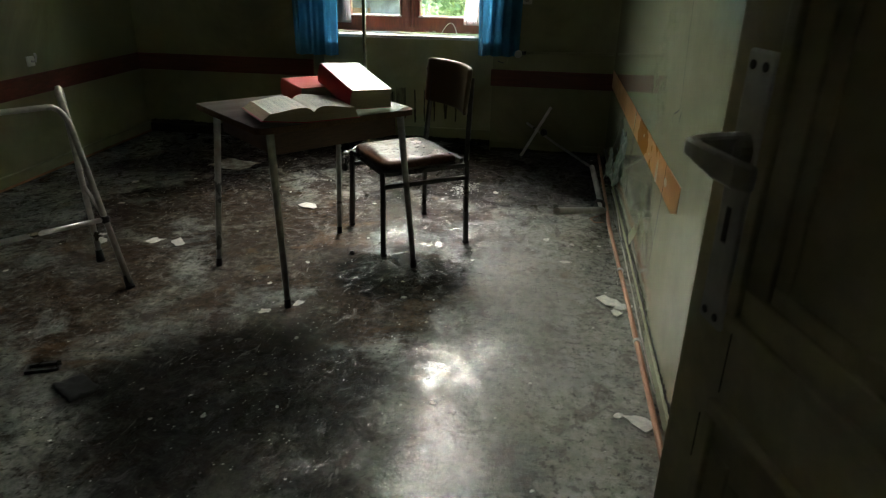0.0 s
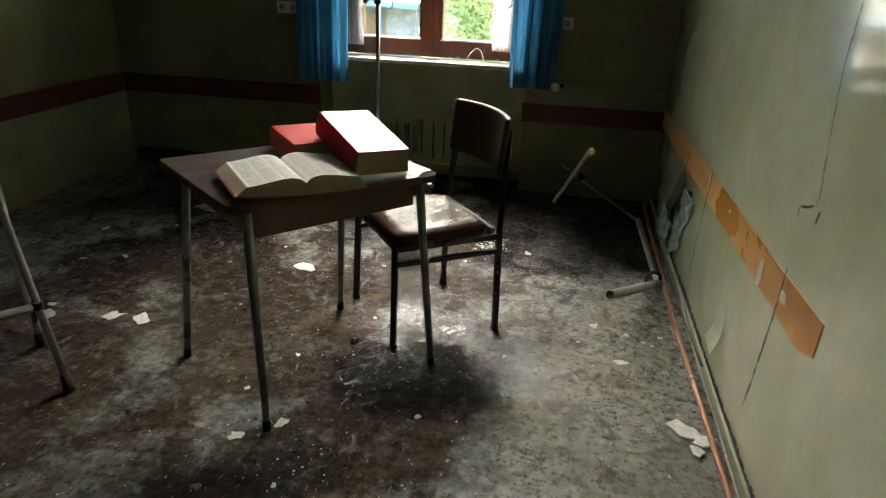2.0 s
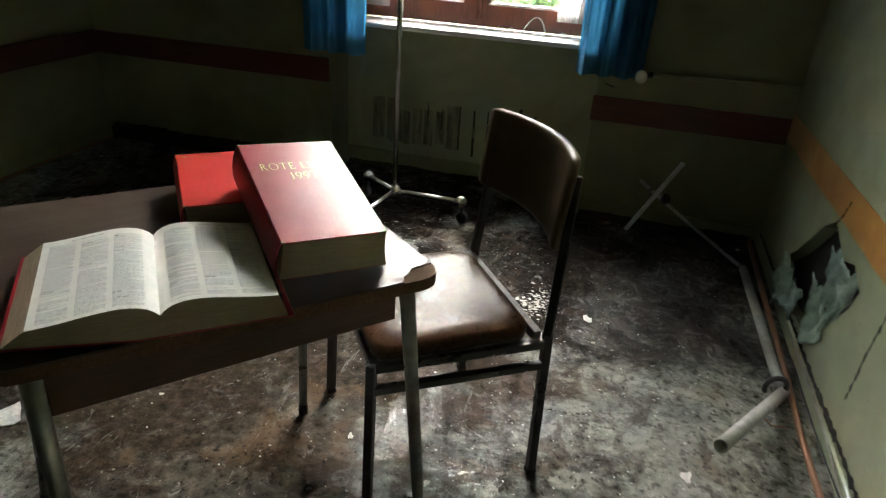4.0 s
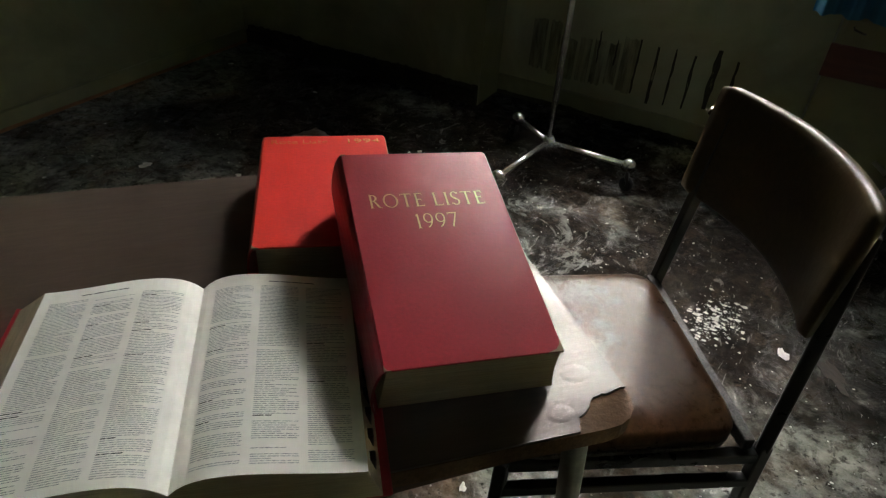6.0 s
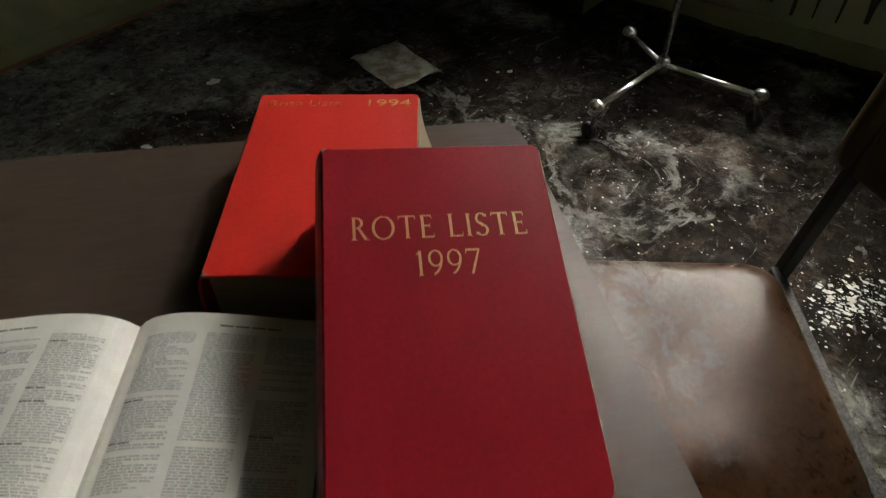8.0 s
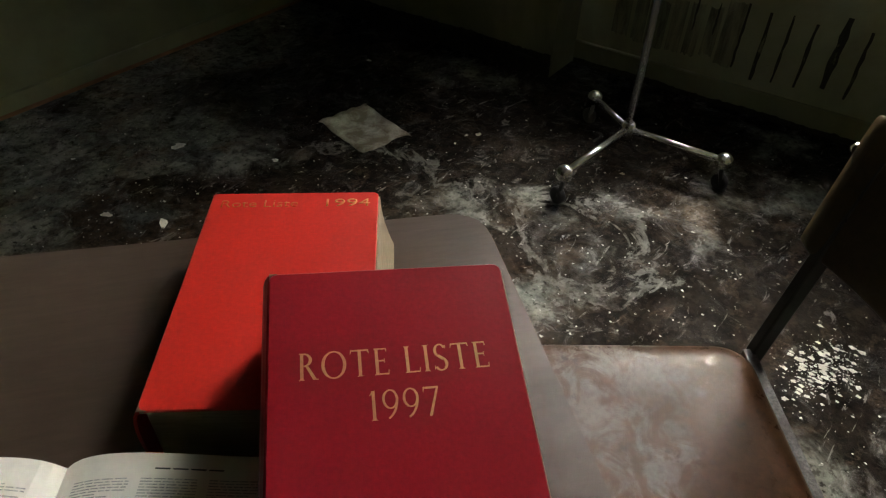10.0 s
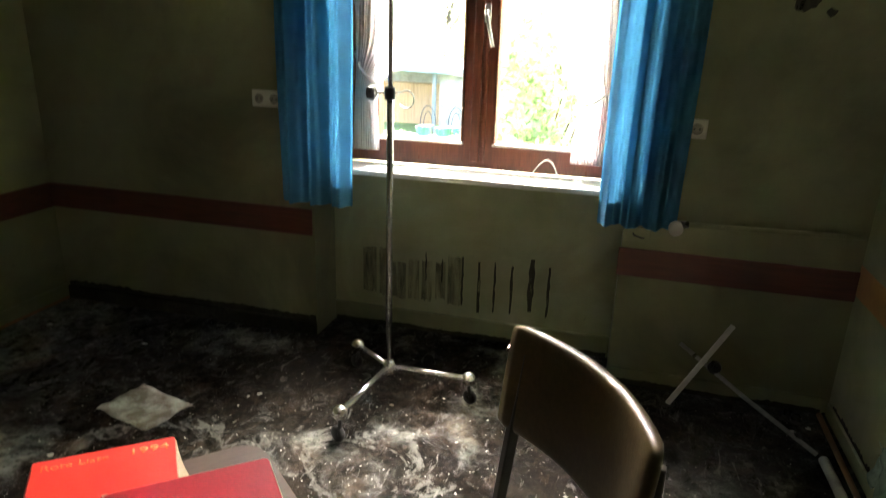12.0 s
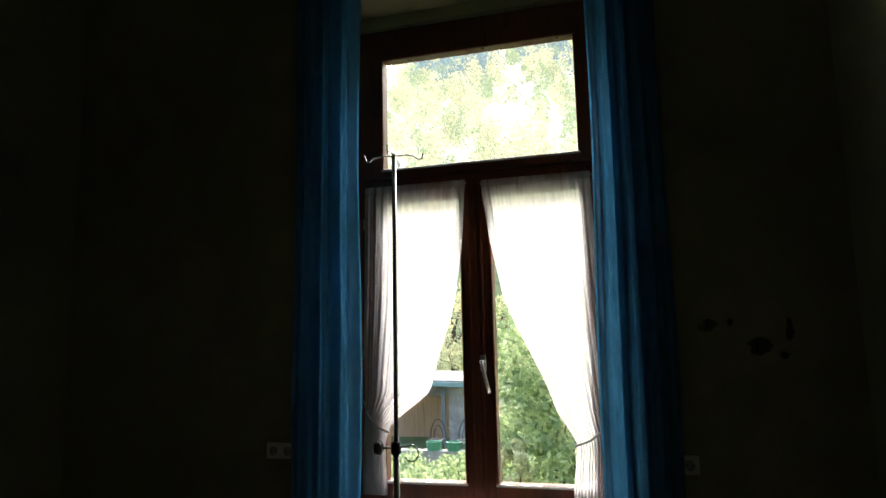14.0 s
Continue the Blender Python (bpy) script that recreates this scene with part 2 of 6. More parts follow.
def film(m, stretch, scale, lo, hi):
    """Let the paint below show through a film, in soft upright streaks."""
    nt = m.node_tree
    b = nt.nodes["Principled BSDF"]
    clear = nt.nodes.new("ShaderNodeBsdfTransparent")
    mx = nt.nodes.new("ShaderNodeMixShader")
    nt.links.new(ramp(nt, noise_tex(nt, coords(nt, stretch), scale, 6, 0.65, 0.3), [(lo, 0.0), (hi, 1.0)]), mx.inputs[0])
    nt.links.new(clear.outputs[0], mx.inputs[1])
    nt.links.new(b.outputs[0], mx.inputs[2])
    nt.links.new(mx.outputs[0], nt.nodes["Material Output"].inputs["Surface"])


film(M_SOOTL, (3, 1, 0.5), 9.0, 0.34, 0.80)
film(M_TREAD, (1, 1, 1), 40.0, 0.36, 0.62)
film(M_SOOT, (2, 1, 0.6), 16.0, 0.24, 0.46)


def fabric(name, col, trans, see=0.0, thread=420):
    m, nt, b = nodes_of(name)
    v = coords(nt, (1, 1, 1))
    weave = noise_tex(nt, coords(nt, (thread, thread, thread * 0.15)), 1.0, 2, 0.5)
    fold = noise_tex(nt, v, 5.0, 5, 0.6)
    c = ramp(nt, fold, [(0.3, tuple(x * 0.8 for x in col)), (0.7, tuple(min(1, x * 1.12) for x in col))])
    c = mixc(nt, 0.10, c, ramp(nt, weave, [(0.3, tuple(x * 0.6 for x in col)), (0.7, tuple(min(1, x * 1.2) for x in col))]))
    nt.links.new(c, b.inputs["Base Color"])
    b.inputs["Roughness"].default_value = 0.85
    tr = nt.nodes.new("ShaderNodeBsdfTranslucent")
    nt.links.new(c, tr.inputs["Color"])
    mx = nt.nodes.new("ShaderNodeMixShader")
    mx.inputs[0].default_value = trans
    nt.links.new(b.outputs[0], mx.inputs[1])
    nt.links.new(tr.outputs[0], mx.inputs[2])
    last = mx
    if see:
        tp = nt.nodes.new("ShaderNodeBsdfTransparent")
        m2 = nt.nodes.new("ShaderNodeMixShader")
        m2.inputs[0].default_value = see
        nt.links.new(mx.outputs[0], m2.inputs[1])
        nt.links.new(tp.outputs[0], m2.inputs[2])
        last = m2
    nt.links.new(last.outputs[0], nt.nodes["Material Output"].inputs["Surface"])
    bump(nt, b, weave, 0.15, 0.001)
    return m


M_CURTAIN = fabric("blue_curtain_cloth", (0.060, 0.255, 0.45), 0.40)
M_HEM = fabric("doubled_blue_hem_cloth", (0.060, 0.255, 0.45), 0.10)
M_NET = fabric("white_net", (0.95, 0.95, 0.94), 0.78, 0.40)


def clampn(nt, v, lo, hi):
    return mathn(nt, "MINIMUM", mathn(nt, "MAXIMUM", v, lo), hi)


def floor_material():
    m, nt, b = nodes_of("stained_wet_lino")
    v = coords(nt)
    sep = nt.nodes.new("ShaderNodeSeparateXYZ")
    nt.links.new(v, sep.inputs[0])
    X, Y = sep.outputs["X"], sep.outputs["Y"]
    big = noise_tex(nt, v, 1.6, 6, 0.6, 0.5)
    mid = noise_tex(nt, v, 4.6, 9, 0.66, 0.6)
    mid2 = noise_tex(nt, coords(nt, (1.3, 0.8, 1)), 7.0, 8, 0.62, 0.9)
    fine = noise_tex(nt, v, 24.0, 8, 0.7)
    grit = noise_tex(nt, v, 120.0, 3, 0.6)
    scuff = noise_tex(nt, v, 11.0, 10, 0.75, 1.2)

    def lin(s, k, c):
        return mathn(nt, "ADD", mathn(nt, "MULTIPLY", s, k), c)
    grey = ramp(nt, fine, [(0.34, (0.048, 0.050, 0.041)), (0.5, (0.118, 0.123, 0.105)), (0.66, (0.205, 0.207, 0.182))])
    brown = ramp(nt, fine, [(0.36, (0.011, 0.007, 0.004)), (0.52, (0.036, 0.022, 0.013)), (0.66, (0.080, 0.054, 0.036))])
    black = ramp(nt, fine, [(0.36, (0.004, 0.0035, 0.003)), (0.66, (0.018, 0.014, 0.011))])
    nz = lin(big, 1.7, -0.85)
    nm = lin(mid, 1.5, -0.75)
    # soaked brown field in the middle of the room, ragged by noise
    soak = mathn(nt, "MINIMUM", mathn(nt, "MINIMUM", lin(X, -0.9, 0.32), lin(X, 0.8, 1.55)), lin(Y, 0.8, -1.85))
    soak = mathn(nt, "ADD", mathn(nt, "ADD", clampn(nt, soak, -0.5, 0.30), nz), nm)
    c = mixc(nt, ramp(nt, soak, [(0.0, 0.0), (0.22, 0.93)]), grey, brown)
    # rubbed pale patches of bare lino
    bare = noise_tex(nt, coords(nt, (0.8, 1.1, 1)), 3.4, 9, 0.68, 0.7)
    east = clampn(nt, mathn(nt, "MINIMUM", lin(X, 0.55, -0.12), lin(Y, -0.35, 1.62)), 0.0, 0.17)
    bare = mathn(nt, "ADD", bare, east)
    bare = mathn(nt, "MULTIPLY", ramp(nt, bare, [(0.50, 0.0), (0.58, 0.75)]), ramp(nt, soak, [(0.0, 1.0), (0.25, 0.22)]))
    c = mixc(nt, bare, c, ramp(nt, fine, [(0.34, (0.15, 0.150, 0.118)), (0.62, (0.36, 0.352, 0.292))]))
    # worn pale patches and ochre mud inside it
    worn = ramp(nt, mid2, [(0.56, 0.0), (0.62, 0.34)])
    c = mixc(nt, worn, c, ramp(nt, fine, [(0.38, (0.028, 0.025, 0.02)), (0.64, (0.12, 0.112, 0.095))]))
    c = mixc(nt, ramp(nt, noise_tex(nt, v, 2.7, 6, 0.6, 1.0), [(0.55, 0.0), (0.64, 0.6)]), c, (0.115, 0.070, 0.036))
    # black mould towards the window and the far corners
    mould = mathn(nt, "MINIMUM", lin(Y, 0.9, -3.68), lin(X, 0.9, 2.25))
    mould = mathn(nt, "ADD", clampn(nt, mould, -0.6, 0.34), mathn(nt, "ADD", nz, lin(mid, 1.2, -0.6)))
    c = mixc(nt, ramp(nt, mould, [(0.0, 0.0), (0.25, 0.92)]), c, black)
    # soaked black pool inside the doorway
    ex, ey = lin(X, 1.65, 0.58), lin(Y, 1.9, -4.0)
    pool = mathn(nt, "SUBTRACT", mathn(nt, "SUBTRACT", 1.0, mathn(nt, "MULTIPLY", ex, ex)), mathn(nt, "MULTIPLY", ey, ey))
    pool = mathn(nt, "ADD", clampn(nt, pool, -0.9, 0.5), mathn(nt, "ADD", nz, nm))
    c = mixc(nt, ramp(nt, pool, [(0.0, 0.0), (0.45, 0.85)]), c, ramp(nt, fine, [(0.36, (0.006, 0.005, 0.004)), (0.66, (0.040, 0.034, 0.026))]))
    # shade of table and chair painted black round their feet, with some stain
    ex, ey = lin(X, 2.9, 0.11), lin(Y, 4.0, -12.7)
    foot_shade = mathn(nt, "SUBTRACT", mathn(nt, "SUBTRACT", 1.0, mathn(nt, "MULTIPLY", ex, ex)), mathn(nt, "MULTIPLY", ey, ey))
    foot_shade = mathn(nt, "ADD", clampn(nt, foot_shade, -0.9, 0.6), mathn(nt, "MULTIPLY", mathn(nt, "ADD", nz, nm), 0.8))
    c = mixc(nt, ramp(nt, foot_shade, [(0.0, 0.0), (0.25, 0.94)]), c, black)
    # dried tide rings of old puddles
    for cx, cy, rad, wid in ((-1.242, 4.157, 0.438, 0.030), (-0.60, 4.55, 0.20, 0.035)):
        far = nt.nodes.new("ShaderNodeVectorMath")
        far.operation = "DISTANCE"
        nt.links.new(v, far.inputs[0])
        far.inputs[1].default_value = (cx, cy, 0.0)
        off = mathn(nt, "ADD", lin(far.outputs["Value"], 1.0, -rad), lin(mid, 0.75, -0.375))
        off = mathn(nt, "ABSOLUTE", off, 0.0)
        band = ramp(nt, mathn(nt, "DIVIDE", off, wid), [(0.35, 1.0), (1.0, 0.0)])
        band = mathn(nt, "MULTIPLY", band, ramp(nt, mathn(nt, "ADD", mathn(nt, "MULTIPLY", scuff, 0.5), mathn(nt, "MULTIPLY", lin(Y, 0.8, -2.9), 0.5)), [(0.46, 0.0), (0.60, 0.6)]))
        c = mixc(nt, band, c, ramp(nt, fine, [(0.36, (0.13, 0.125, 0.105)), (0.62, (0.29, 0.285, 0.25))]))
    # trodden dark smudges, thin pale scratches, specks
    tread = noise_tex(nt, coords(nt, (1.0, 0.75, 1)), 9.5, 7, 0.6, 0.5)
    c = mixc(nt, ramp(nt, tread, [(0.565, 0.0), (0.61, 0.62)]), c, ramp(nt, grit, [(0.4, (0.022, 0.015, 0.010)), (0.6, (0.075, 0.055, 0.040))]))
    streak = noise_tex(nt, coords(nt, (3.2, 1.0, 1)), 6.0, 9, 0.7, 1.6)
    c = mixc(nt, ramp(nt, streak, [(0.61, 0.0), (0.645, 0.6)]), c, (0.26, 0.25, 0.225))
    prints = noise_tex(nt, v, 34.0, 4, 0.6)
    c = mixc(nt, ramp(nt, prints, [(0.38, 0.7), (0.44, 0.0)]), c, (0.034, 0.027, 0.020))
    c = mixc(nt, ramp(nt, mid, [(0.57, 0.0), (0.63, 0.5)]), c, (0.045, 0.034, 0.026))
    c = mixc(nt, ramp(nt, scuff, [(0.60, 0.0), (0.64, 0.55)]), c, (0.18, 0.172, 0.15))
    c = mixc(nt, ramp(nt, noise_tex(nt, v, 48.0, 3, 0.6), [(0.33, 0.85), (0.39, 0.0)]), c, (0.016, 0.013, 0.010))
    c = mixc(nt, ramp(nt, noise_tex(nt, v, 62.0, 2, 0.5), [(0.70, 0.0), (0.735, 0.75)]), c, (0.36, 0.35, 0.31))
    nt.links.new(c, b.inputs["Base Color"])
    r = ramp(nt, mathn(nt, "ADD", mathn(nt, "MULTIPLY", scuff, 0.55), mathn(nt, "MULTIPLY", mid2, 0.45)), [(0.42, 0.62), (0.5, 0.46), (0.55, 0.32), (0.60, 0.22)])
    r = mixc(nt, ramp(nt, soak, [(0.0, 0.0), (0.25, 1.0)]), mixc(nt, 0.45, r, (0.16, 0.16, 0.16)), r)
    # lino polished by feet along the way in
    way = mathn(nt, "MINIMUM", mathn(nt, "MINIMUM", lin(X, 3.0, -0.36), lin(X, -2.0, 1.15)), lin(Y, -1.2, 3.5))
    way = ramp(nt, mathn(nt, "ADD", clampn(nt, way, -0.6, 0.5), mathn(nt, "MULTIPLY", nm, 0.8)), [(0.0, 0.0), (0.4, 1.0)])
    r = mixc(nt, way, r, ramp(nt, scuff, [(0.40, 0.50), (0.50, 0.30), (0.58, 0.20)]))
    nt.links.new(r, b.inputs["Roughness"])
    hgt = mathn(nt, "ADD", mathn(nt, "MULTIPLY", fine, 0.55), mathn(nt, "ADD", mathn(nt, "MULTIPLY", grit, 0.22), mathn(nt, "MULTIPLY", scuff, 0.7)))
    sheen = mathn(nt, "MULTIPLY", ramp(nt, scuff, [(0.44, 0.03), (0.54, 0.12), (0.60, 0.7)]), ramp(nt, soak, [(0.0, 1.0), (0.25, 0.13)]))
    sheen = mathn(nt, "MAXIMUM", sheen, mathn(nt, "MULTIPLY", way, ramp(nt, mathn(nt, "ADD", mathn(nt, "MULTIPLY", scuff, 0.6), mathn(nt, "MULTIPLY", fine, 0.4)), [(0.42, 0.05), (0.50, 0.40), (0.57, 1.0)])))
    nt.links.new(sheen, b.inputs["Specular IOR Level"])
    bump(nt, b, mathn(nt, "MULTIPLY", hgt, mathn(nt, "SUBTRACT", 1.0, mathn(nt, "MULTIPLY", way, 0.55))), 0.8, 0.008)
    return m


M_FLOOR = floor_material()


def glass_material():
    m, nt, b = nodes_of("window_glass")
    b.inputs["Base Color"].default_value = (1, 1, 1, 1)
    b.inputs["Roughness"].default_value = 0.0
    b.inputs["Transmission Weight"].default_value = 1.0
    b.inputs["IOR"].default_value = 1.45
    return m


M_GLASS = glass_material()


# ---- mesh helpers ----
def mesh_ob(name, bm, material, smooth=False):
    me = bpy.data.meshes.new(name)
    bmesh.ops.recalc_face_normals(bm, faces=bm.faces[:])
    bm.to_mesh(me)
    bm.free()
    if smooth:
        me.polygons.foreach_set("use_smooth", [True] * len(me.polygons))
    for mat in material if isinstance(material, (list, tuple)) else (material,):
        me.materials.append(mat)
    return new(name, me)


def part(name, bm, material, parent, label="", smooth=False):
    ob = mesh_ob(name, bm, material, smooth)
    ob.parent = parent
    if label:
        ob["label"] = label
    return ob


def empty(name, m=None):
    ob = new(name)
    ob.empty_display_size = 0.1
    if m is not None:
        ob.matrix_world = m
    return ob


def box(x0, x1, y0, y1, z0, z1, bev=0.0, seg=2, bm=None, m=None):
    own = bmesh.new()
    bmesh.ops.create_cube(own, size=1, matrix=Matrix.Translation(((x0 + x1) / 2, (y0 + y1) / 2, (z0 + z1) / 2)) @ Matrix.Diagonal((x1 - x0, y1 - y0, z1 - z0, 1)))
    if bev:
        bmesh.ops.bevel(own, geom=own.edges[:], offset=bev, segments=seg, profile=0.5, affect="EDGES", clamp_overlap=True)
    if m is not None:
        own.transform(m)
    return join(bm, own)


def join(bm, own):
    if bm is None:
        return own
    tmp = bpy.data.meshes.new("tmp")
    own.to_mesh(tmp)
    own.free()
    bm.from_mesh(tmp)
    bpy.data.meshes.remove(tmp)
    return bm


def tube(points, radius, sides=12, bm=None, radius_end=None):
    """A round bar along a polyline, closed at both ends."""
    own = bmesh.new()
    pts = [Vector(p) for p in points]
    n = len(pts)
    rings = []
    up = None
    for i, p in enumerate(pts):
        d = (pts[min(i + 1, n - 1)] - pts[max(i - 1, 0)]).normalized()
        if up is None:
            up = Vector((0, 0, 1)) if abs(d.z) < 0.9 else Vector((1, 0, 0))
        a = d.cross(up).normalized()
        up = a.cross(d).normalized()
        r = radius if radius_end is None else radius + (radius_end - radius) * i / (n - 1)
        rings.append([own.verts.new(p + (a * math.cos(2 * math.pi * k / sides) + up * math.sin(2 * math.pi * k / sides)) * r) for k in range(sides)])
    for r0, r1 in zip(rings, rings[1:]):
        for k in range(sides):
            own.faces.new((r0[k], r0[(k + 1) % sides], r1[(k + 1) % sides], r1[k]))
    own.faces.new(rings[0])
    own.faces.new(rings[-1])
    return join(bm, own)


def lathe(profile, sides=20, bm=None, m=None):
    """Turned shape: profile is (radius, height) pairs."""
    own = bmesh.new()
    rings = []
    for r, z in profile:
        rings.append([own.verts.new((max(r, 1e-5) * math.cos(2 * math.pi * k / sides), max(r, 1e-5) * math.sin(2 * math.pi * k / sides), z)) for k in range(sides)])
    for r0, r1 in zip(rings, rings[1:]):
        for k in range(sides):
            own.faces.new((r0[k], r0[(k + 1) % sides], r1[(k + 1) % sides], r1[k]))
    own.faces.new(rings[0])
    own.faces.new(rings[-1])
    if m is not None:
        own.transform(m)
    return join(bm, own)


def ball(c, r, bm=None, u=14, v=10):
    own = bmesh.new()
    bmesh.ops.create_uvsphere(own, u_segments=u, v_segments=v, radius=r, matrix=Matrix.Translation(c))
    return join(bm, own)


def arc(a, b, c, n=8):
    """A bent corner: points of a quadratic curve from a round b to c."""
    a, b, c = Vector(a), Vector(b), Vector(c)
    return [a * (1 - t) ** 2 + b * 2 * t * (1 - t) + c * t * t for t in (i / n for i in range(n + 1))]


def slab(loop, axis, lo, hi, holes=()):
    """A plate with outline loop and holes, both 2D, extruded along axis from lo to hi."""
    bm = bmesh.new()
    def place(p, h):
        return {"x": (h, p[0], p[1]), "y": (p[0], h, p[1]), "z": (p[0], p[1], h)}[axis]
    edges = []
    for ring in (loop, *holes):
        vs = [bm.verts.new(place(p, lo)) for p in ring]
        edges += [bm.edges.new((vs[i], vs[(i + 1) % len(vs)])) for i in range(len(vs))]
    bmesh.ops.triangle_fill(bm, use_beauty=True, use_dissolve=False, edges=edges)
    faces = bm.faces[:]
    out = bmesh.ops.extrude_face_region(bm, geom=faces)
    shift = Vector(place((0, 0), hi - lo))
    bmesh.ops.translate(bm, vec=shift, verts=[g for g in out["geom"] if isinstance(g, bmesh.types.BMVert)])
    return bm


def rect(a0, a1, b0, b1):
    return [(a0, b0), (a1, b0), (a1, b1), (a0, b1)]


def setting(name, bm, material, label, category, smooth=False):
    return tagged(mesh_ob(name, bm, material, smooth), label, category, kind="structure")


# ---- the room ----
XL, XR, YB, YF, ZC = -2.66, 1.0, 0.42, 5.44, 3.55
NX0, NX1, NY = -1.21, 0.14, 5.655
WX0, WX1, WZ0, WZ1 = -1.14, 0.095, 0.80, 3.2
setting("floor", box(XL - 0.3, XR + 0.3, -1.7, 5.66, -0.12, 0.0), M_FLOOR, "wet grey lino floor with brown and black stains, shade painted round furniture feet", "floor")
setting("ceiling", box(XL - 0.3, XR + 0.3, -1.7, 6.0, ZC, ZC + 0.15), M_CEIL, "unseen plain ceiling, greyed to cut bounced light", "ceiling")
setting("wall_west", box(XL - 0.2, XL, -1.7, 6.0, 0.0, ZC), M_WALL, "olive green painted wall", "wall")
# window wall: front leaf with the tall niche cut through, back leaf with the window hole
setting("wall_north", slab([(XL, 0), (NX0, 0), (NX0, 3.26), (NX1, 3.26), (NX1, 0), (XR, 0), (XR, ZC), (XL, ZC)], "y", YF, 5.66), M_WALL, "olive green window wall with a radiator niche", "wall")
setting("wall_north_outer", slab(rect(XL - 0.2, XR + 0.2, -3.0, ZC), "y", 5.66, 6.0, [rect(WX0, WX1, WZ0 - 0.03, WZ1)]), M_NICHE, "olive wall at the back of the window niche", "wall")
HOLE = [(4.50, 0.50), (4.60, 0.44), (4.68, 0.36), (4.80, 0.25), (4.95, 0.14), (4.93, 0.07), (4.72, 0.055), (4.58, 0.09), (4.47, 0.10), (4.36, 0.20), (4.27, 0.24), (4.17, 0.36), (4.14, 0.43), (4.24, 0.47), (4.33, 0.44), (4.42, 0.47)]
setting("wall_east", slab(rect(-1.7, 6.0, 0.0, ZC), "x", XR, XR + 0.05, [HOLE]), M_GLOSS, "glossy pale green wall with cracks and a torn hole", "wall")
setting("wall_east_backing", box(XR + 0.05, XR + 0.2, -1.7, 6.0, 0.0, ZC), M_DARK, "dark cavity behind the torn wall sheet", "wall")
DX0, DX1, DZ = 0.10, 0.985, 2.05
setting("wall_south", slab([(XL, 0), (DX0, 0), (DX0, DZ), (DX1, DZ), (DX1, 0), (XR, 0), (XR, ZC), (XL, ZC)], "y", YB - 0.12, YB), M_BACK, "unseen south wall with a doorway, darkened to cut bounced light", "wall")
setting("wall_corridor", box(XL, XR, -1.7, -1.5, 0.0, ZC), M_BACK, "unseen plain wall beyond the doorway, darkened to cut bounced light", "wall")

# dado boards and stripes
def dado(name, x0, x1, y0, y1, z0, z1, mat, label):
    return setting(name, box(x0, x1, y0, y1, z0, z1, 0.003, 1), mat, label, "dado rail")


dado("trim_dado_west", XL, XL + 0.012, YB + 0.02, YF - 0.014, 0.497, 0.622, M_DADO, "dark red-brown wall board along the wall")
dado("trim_dado_north_a", XL, NX0 - 0.008, YF - 0.012, YF, 0.497, 0.62, M_DADO, "dark red-brown wall board beside the niche")
dado("trim_dado_north_b", NX1 - 0.01, XR, YF - 0.012, YF, 0.482, 0.60, M_DADO, "dark red-brown wall board below the valve pipe")


def east_stripe():
    rng = random.Random(5)
    top, low = [], []
    n = 30
    for i in range(n + 1):
        y = 2.625 + (YF - 2.625) * i / n
        top.append((y + rng.uniform(-0.004, 0.004), 0.662 - 0.037 * i / n + rng.uniform(-0.002, 0.002)))
        low.append((y + rng.uniform(-0.006, 0.006), 0.545 - 0.035 * i / n + rng.uniform(-0.002, 0.002)))
    low[0] = (2.632, 0.572)
    # the stripe is broken by the torn hole
    bm = bmesh.new()
    for i in range(n):
        if 4.16 < top[i][0] < 4.5:
            lo0, lo1 = (low[i][0], max(low[i][1], 0.505)), (low[i + 1][0], max(low[i + 1][1], 0.505))
        else:
            lo0, lo1 = low[i], low[i + 1]
        bm.faces.new([bm.verts.new((XR - 0.0025, p[0], p[1])) for p in (lo0, lo1, top[i + 1], top[i])])
    bmesh.ops.remove_doubles(bm, verts=bm.verts[:], dist=0.0005)
    ret = bmesh.ops.extrude_face_region(bm, geom=bm.faces[:])
    bmesh.ops.translate(bm, vec=(0.0025, 0, 0), verts=[g for g in ret["geom"] if isinstance(g, bmesh.types.BMVert)])
    return setting("trim_stripe_east", bm, M_TAPE, "ochre painted stripe on the glossy wall", "stripe")


east_stripe()
setting("baseboard_west", box(XL, XL + 0.018, YB, YF, 0.0, 0.075, 0.004, 1), M_WALL, "olive painted skirting board", "skirting")
setting("trim_strip_west", box(XL + 0.018, XL + 0.030, YB, YF - 0.02, 0.0, 0.014, 0.003, 1), M_STRIP, "orange-brown wooden strip at the foot of the wall", "strip")
setting("baseboard_north_a", box(XL + 0.02, NX0 - 0.002, YF - 0.016, YF, 0.0, 0.07, 0.004, 1), M_MOULD, "olive skirting board black with mould", "skirting")
setting("baseboard_north_b", box(NX1 + 0.002, XR - 0.02, YF - 0.016, YF, 0.0, 0.07, 0.004, 1), M_WALL, "olive painted skirting board", "skirting")
setting("baseboard_niche", box(NX0 + 0.002, NX1 - 0.002, NY - 0.014, NY + 0.004, 0.0, 0.10, 0.004, 1), M_WALL, "olive painted skirting at the back of the niche", "skirting")
setting("baseboard_east", box(XR - 0.012, XR, YB + 0.9, YF - 0.02, 0.0, 0.06, 0.004, 1), M_GLOSS, "loose pale green skirting strip", "skirting")

# ---- window ----
win = tagged(empty("window_1", Matrix.Translation((-0.52, 5.74, 0.83))), "tall red-brown wooden casement window with a top light", "window", kind="structure")


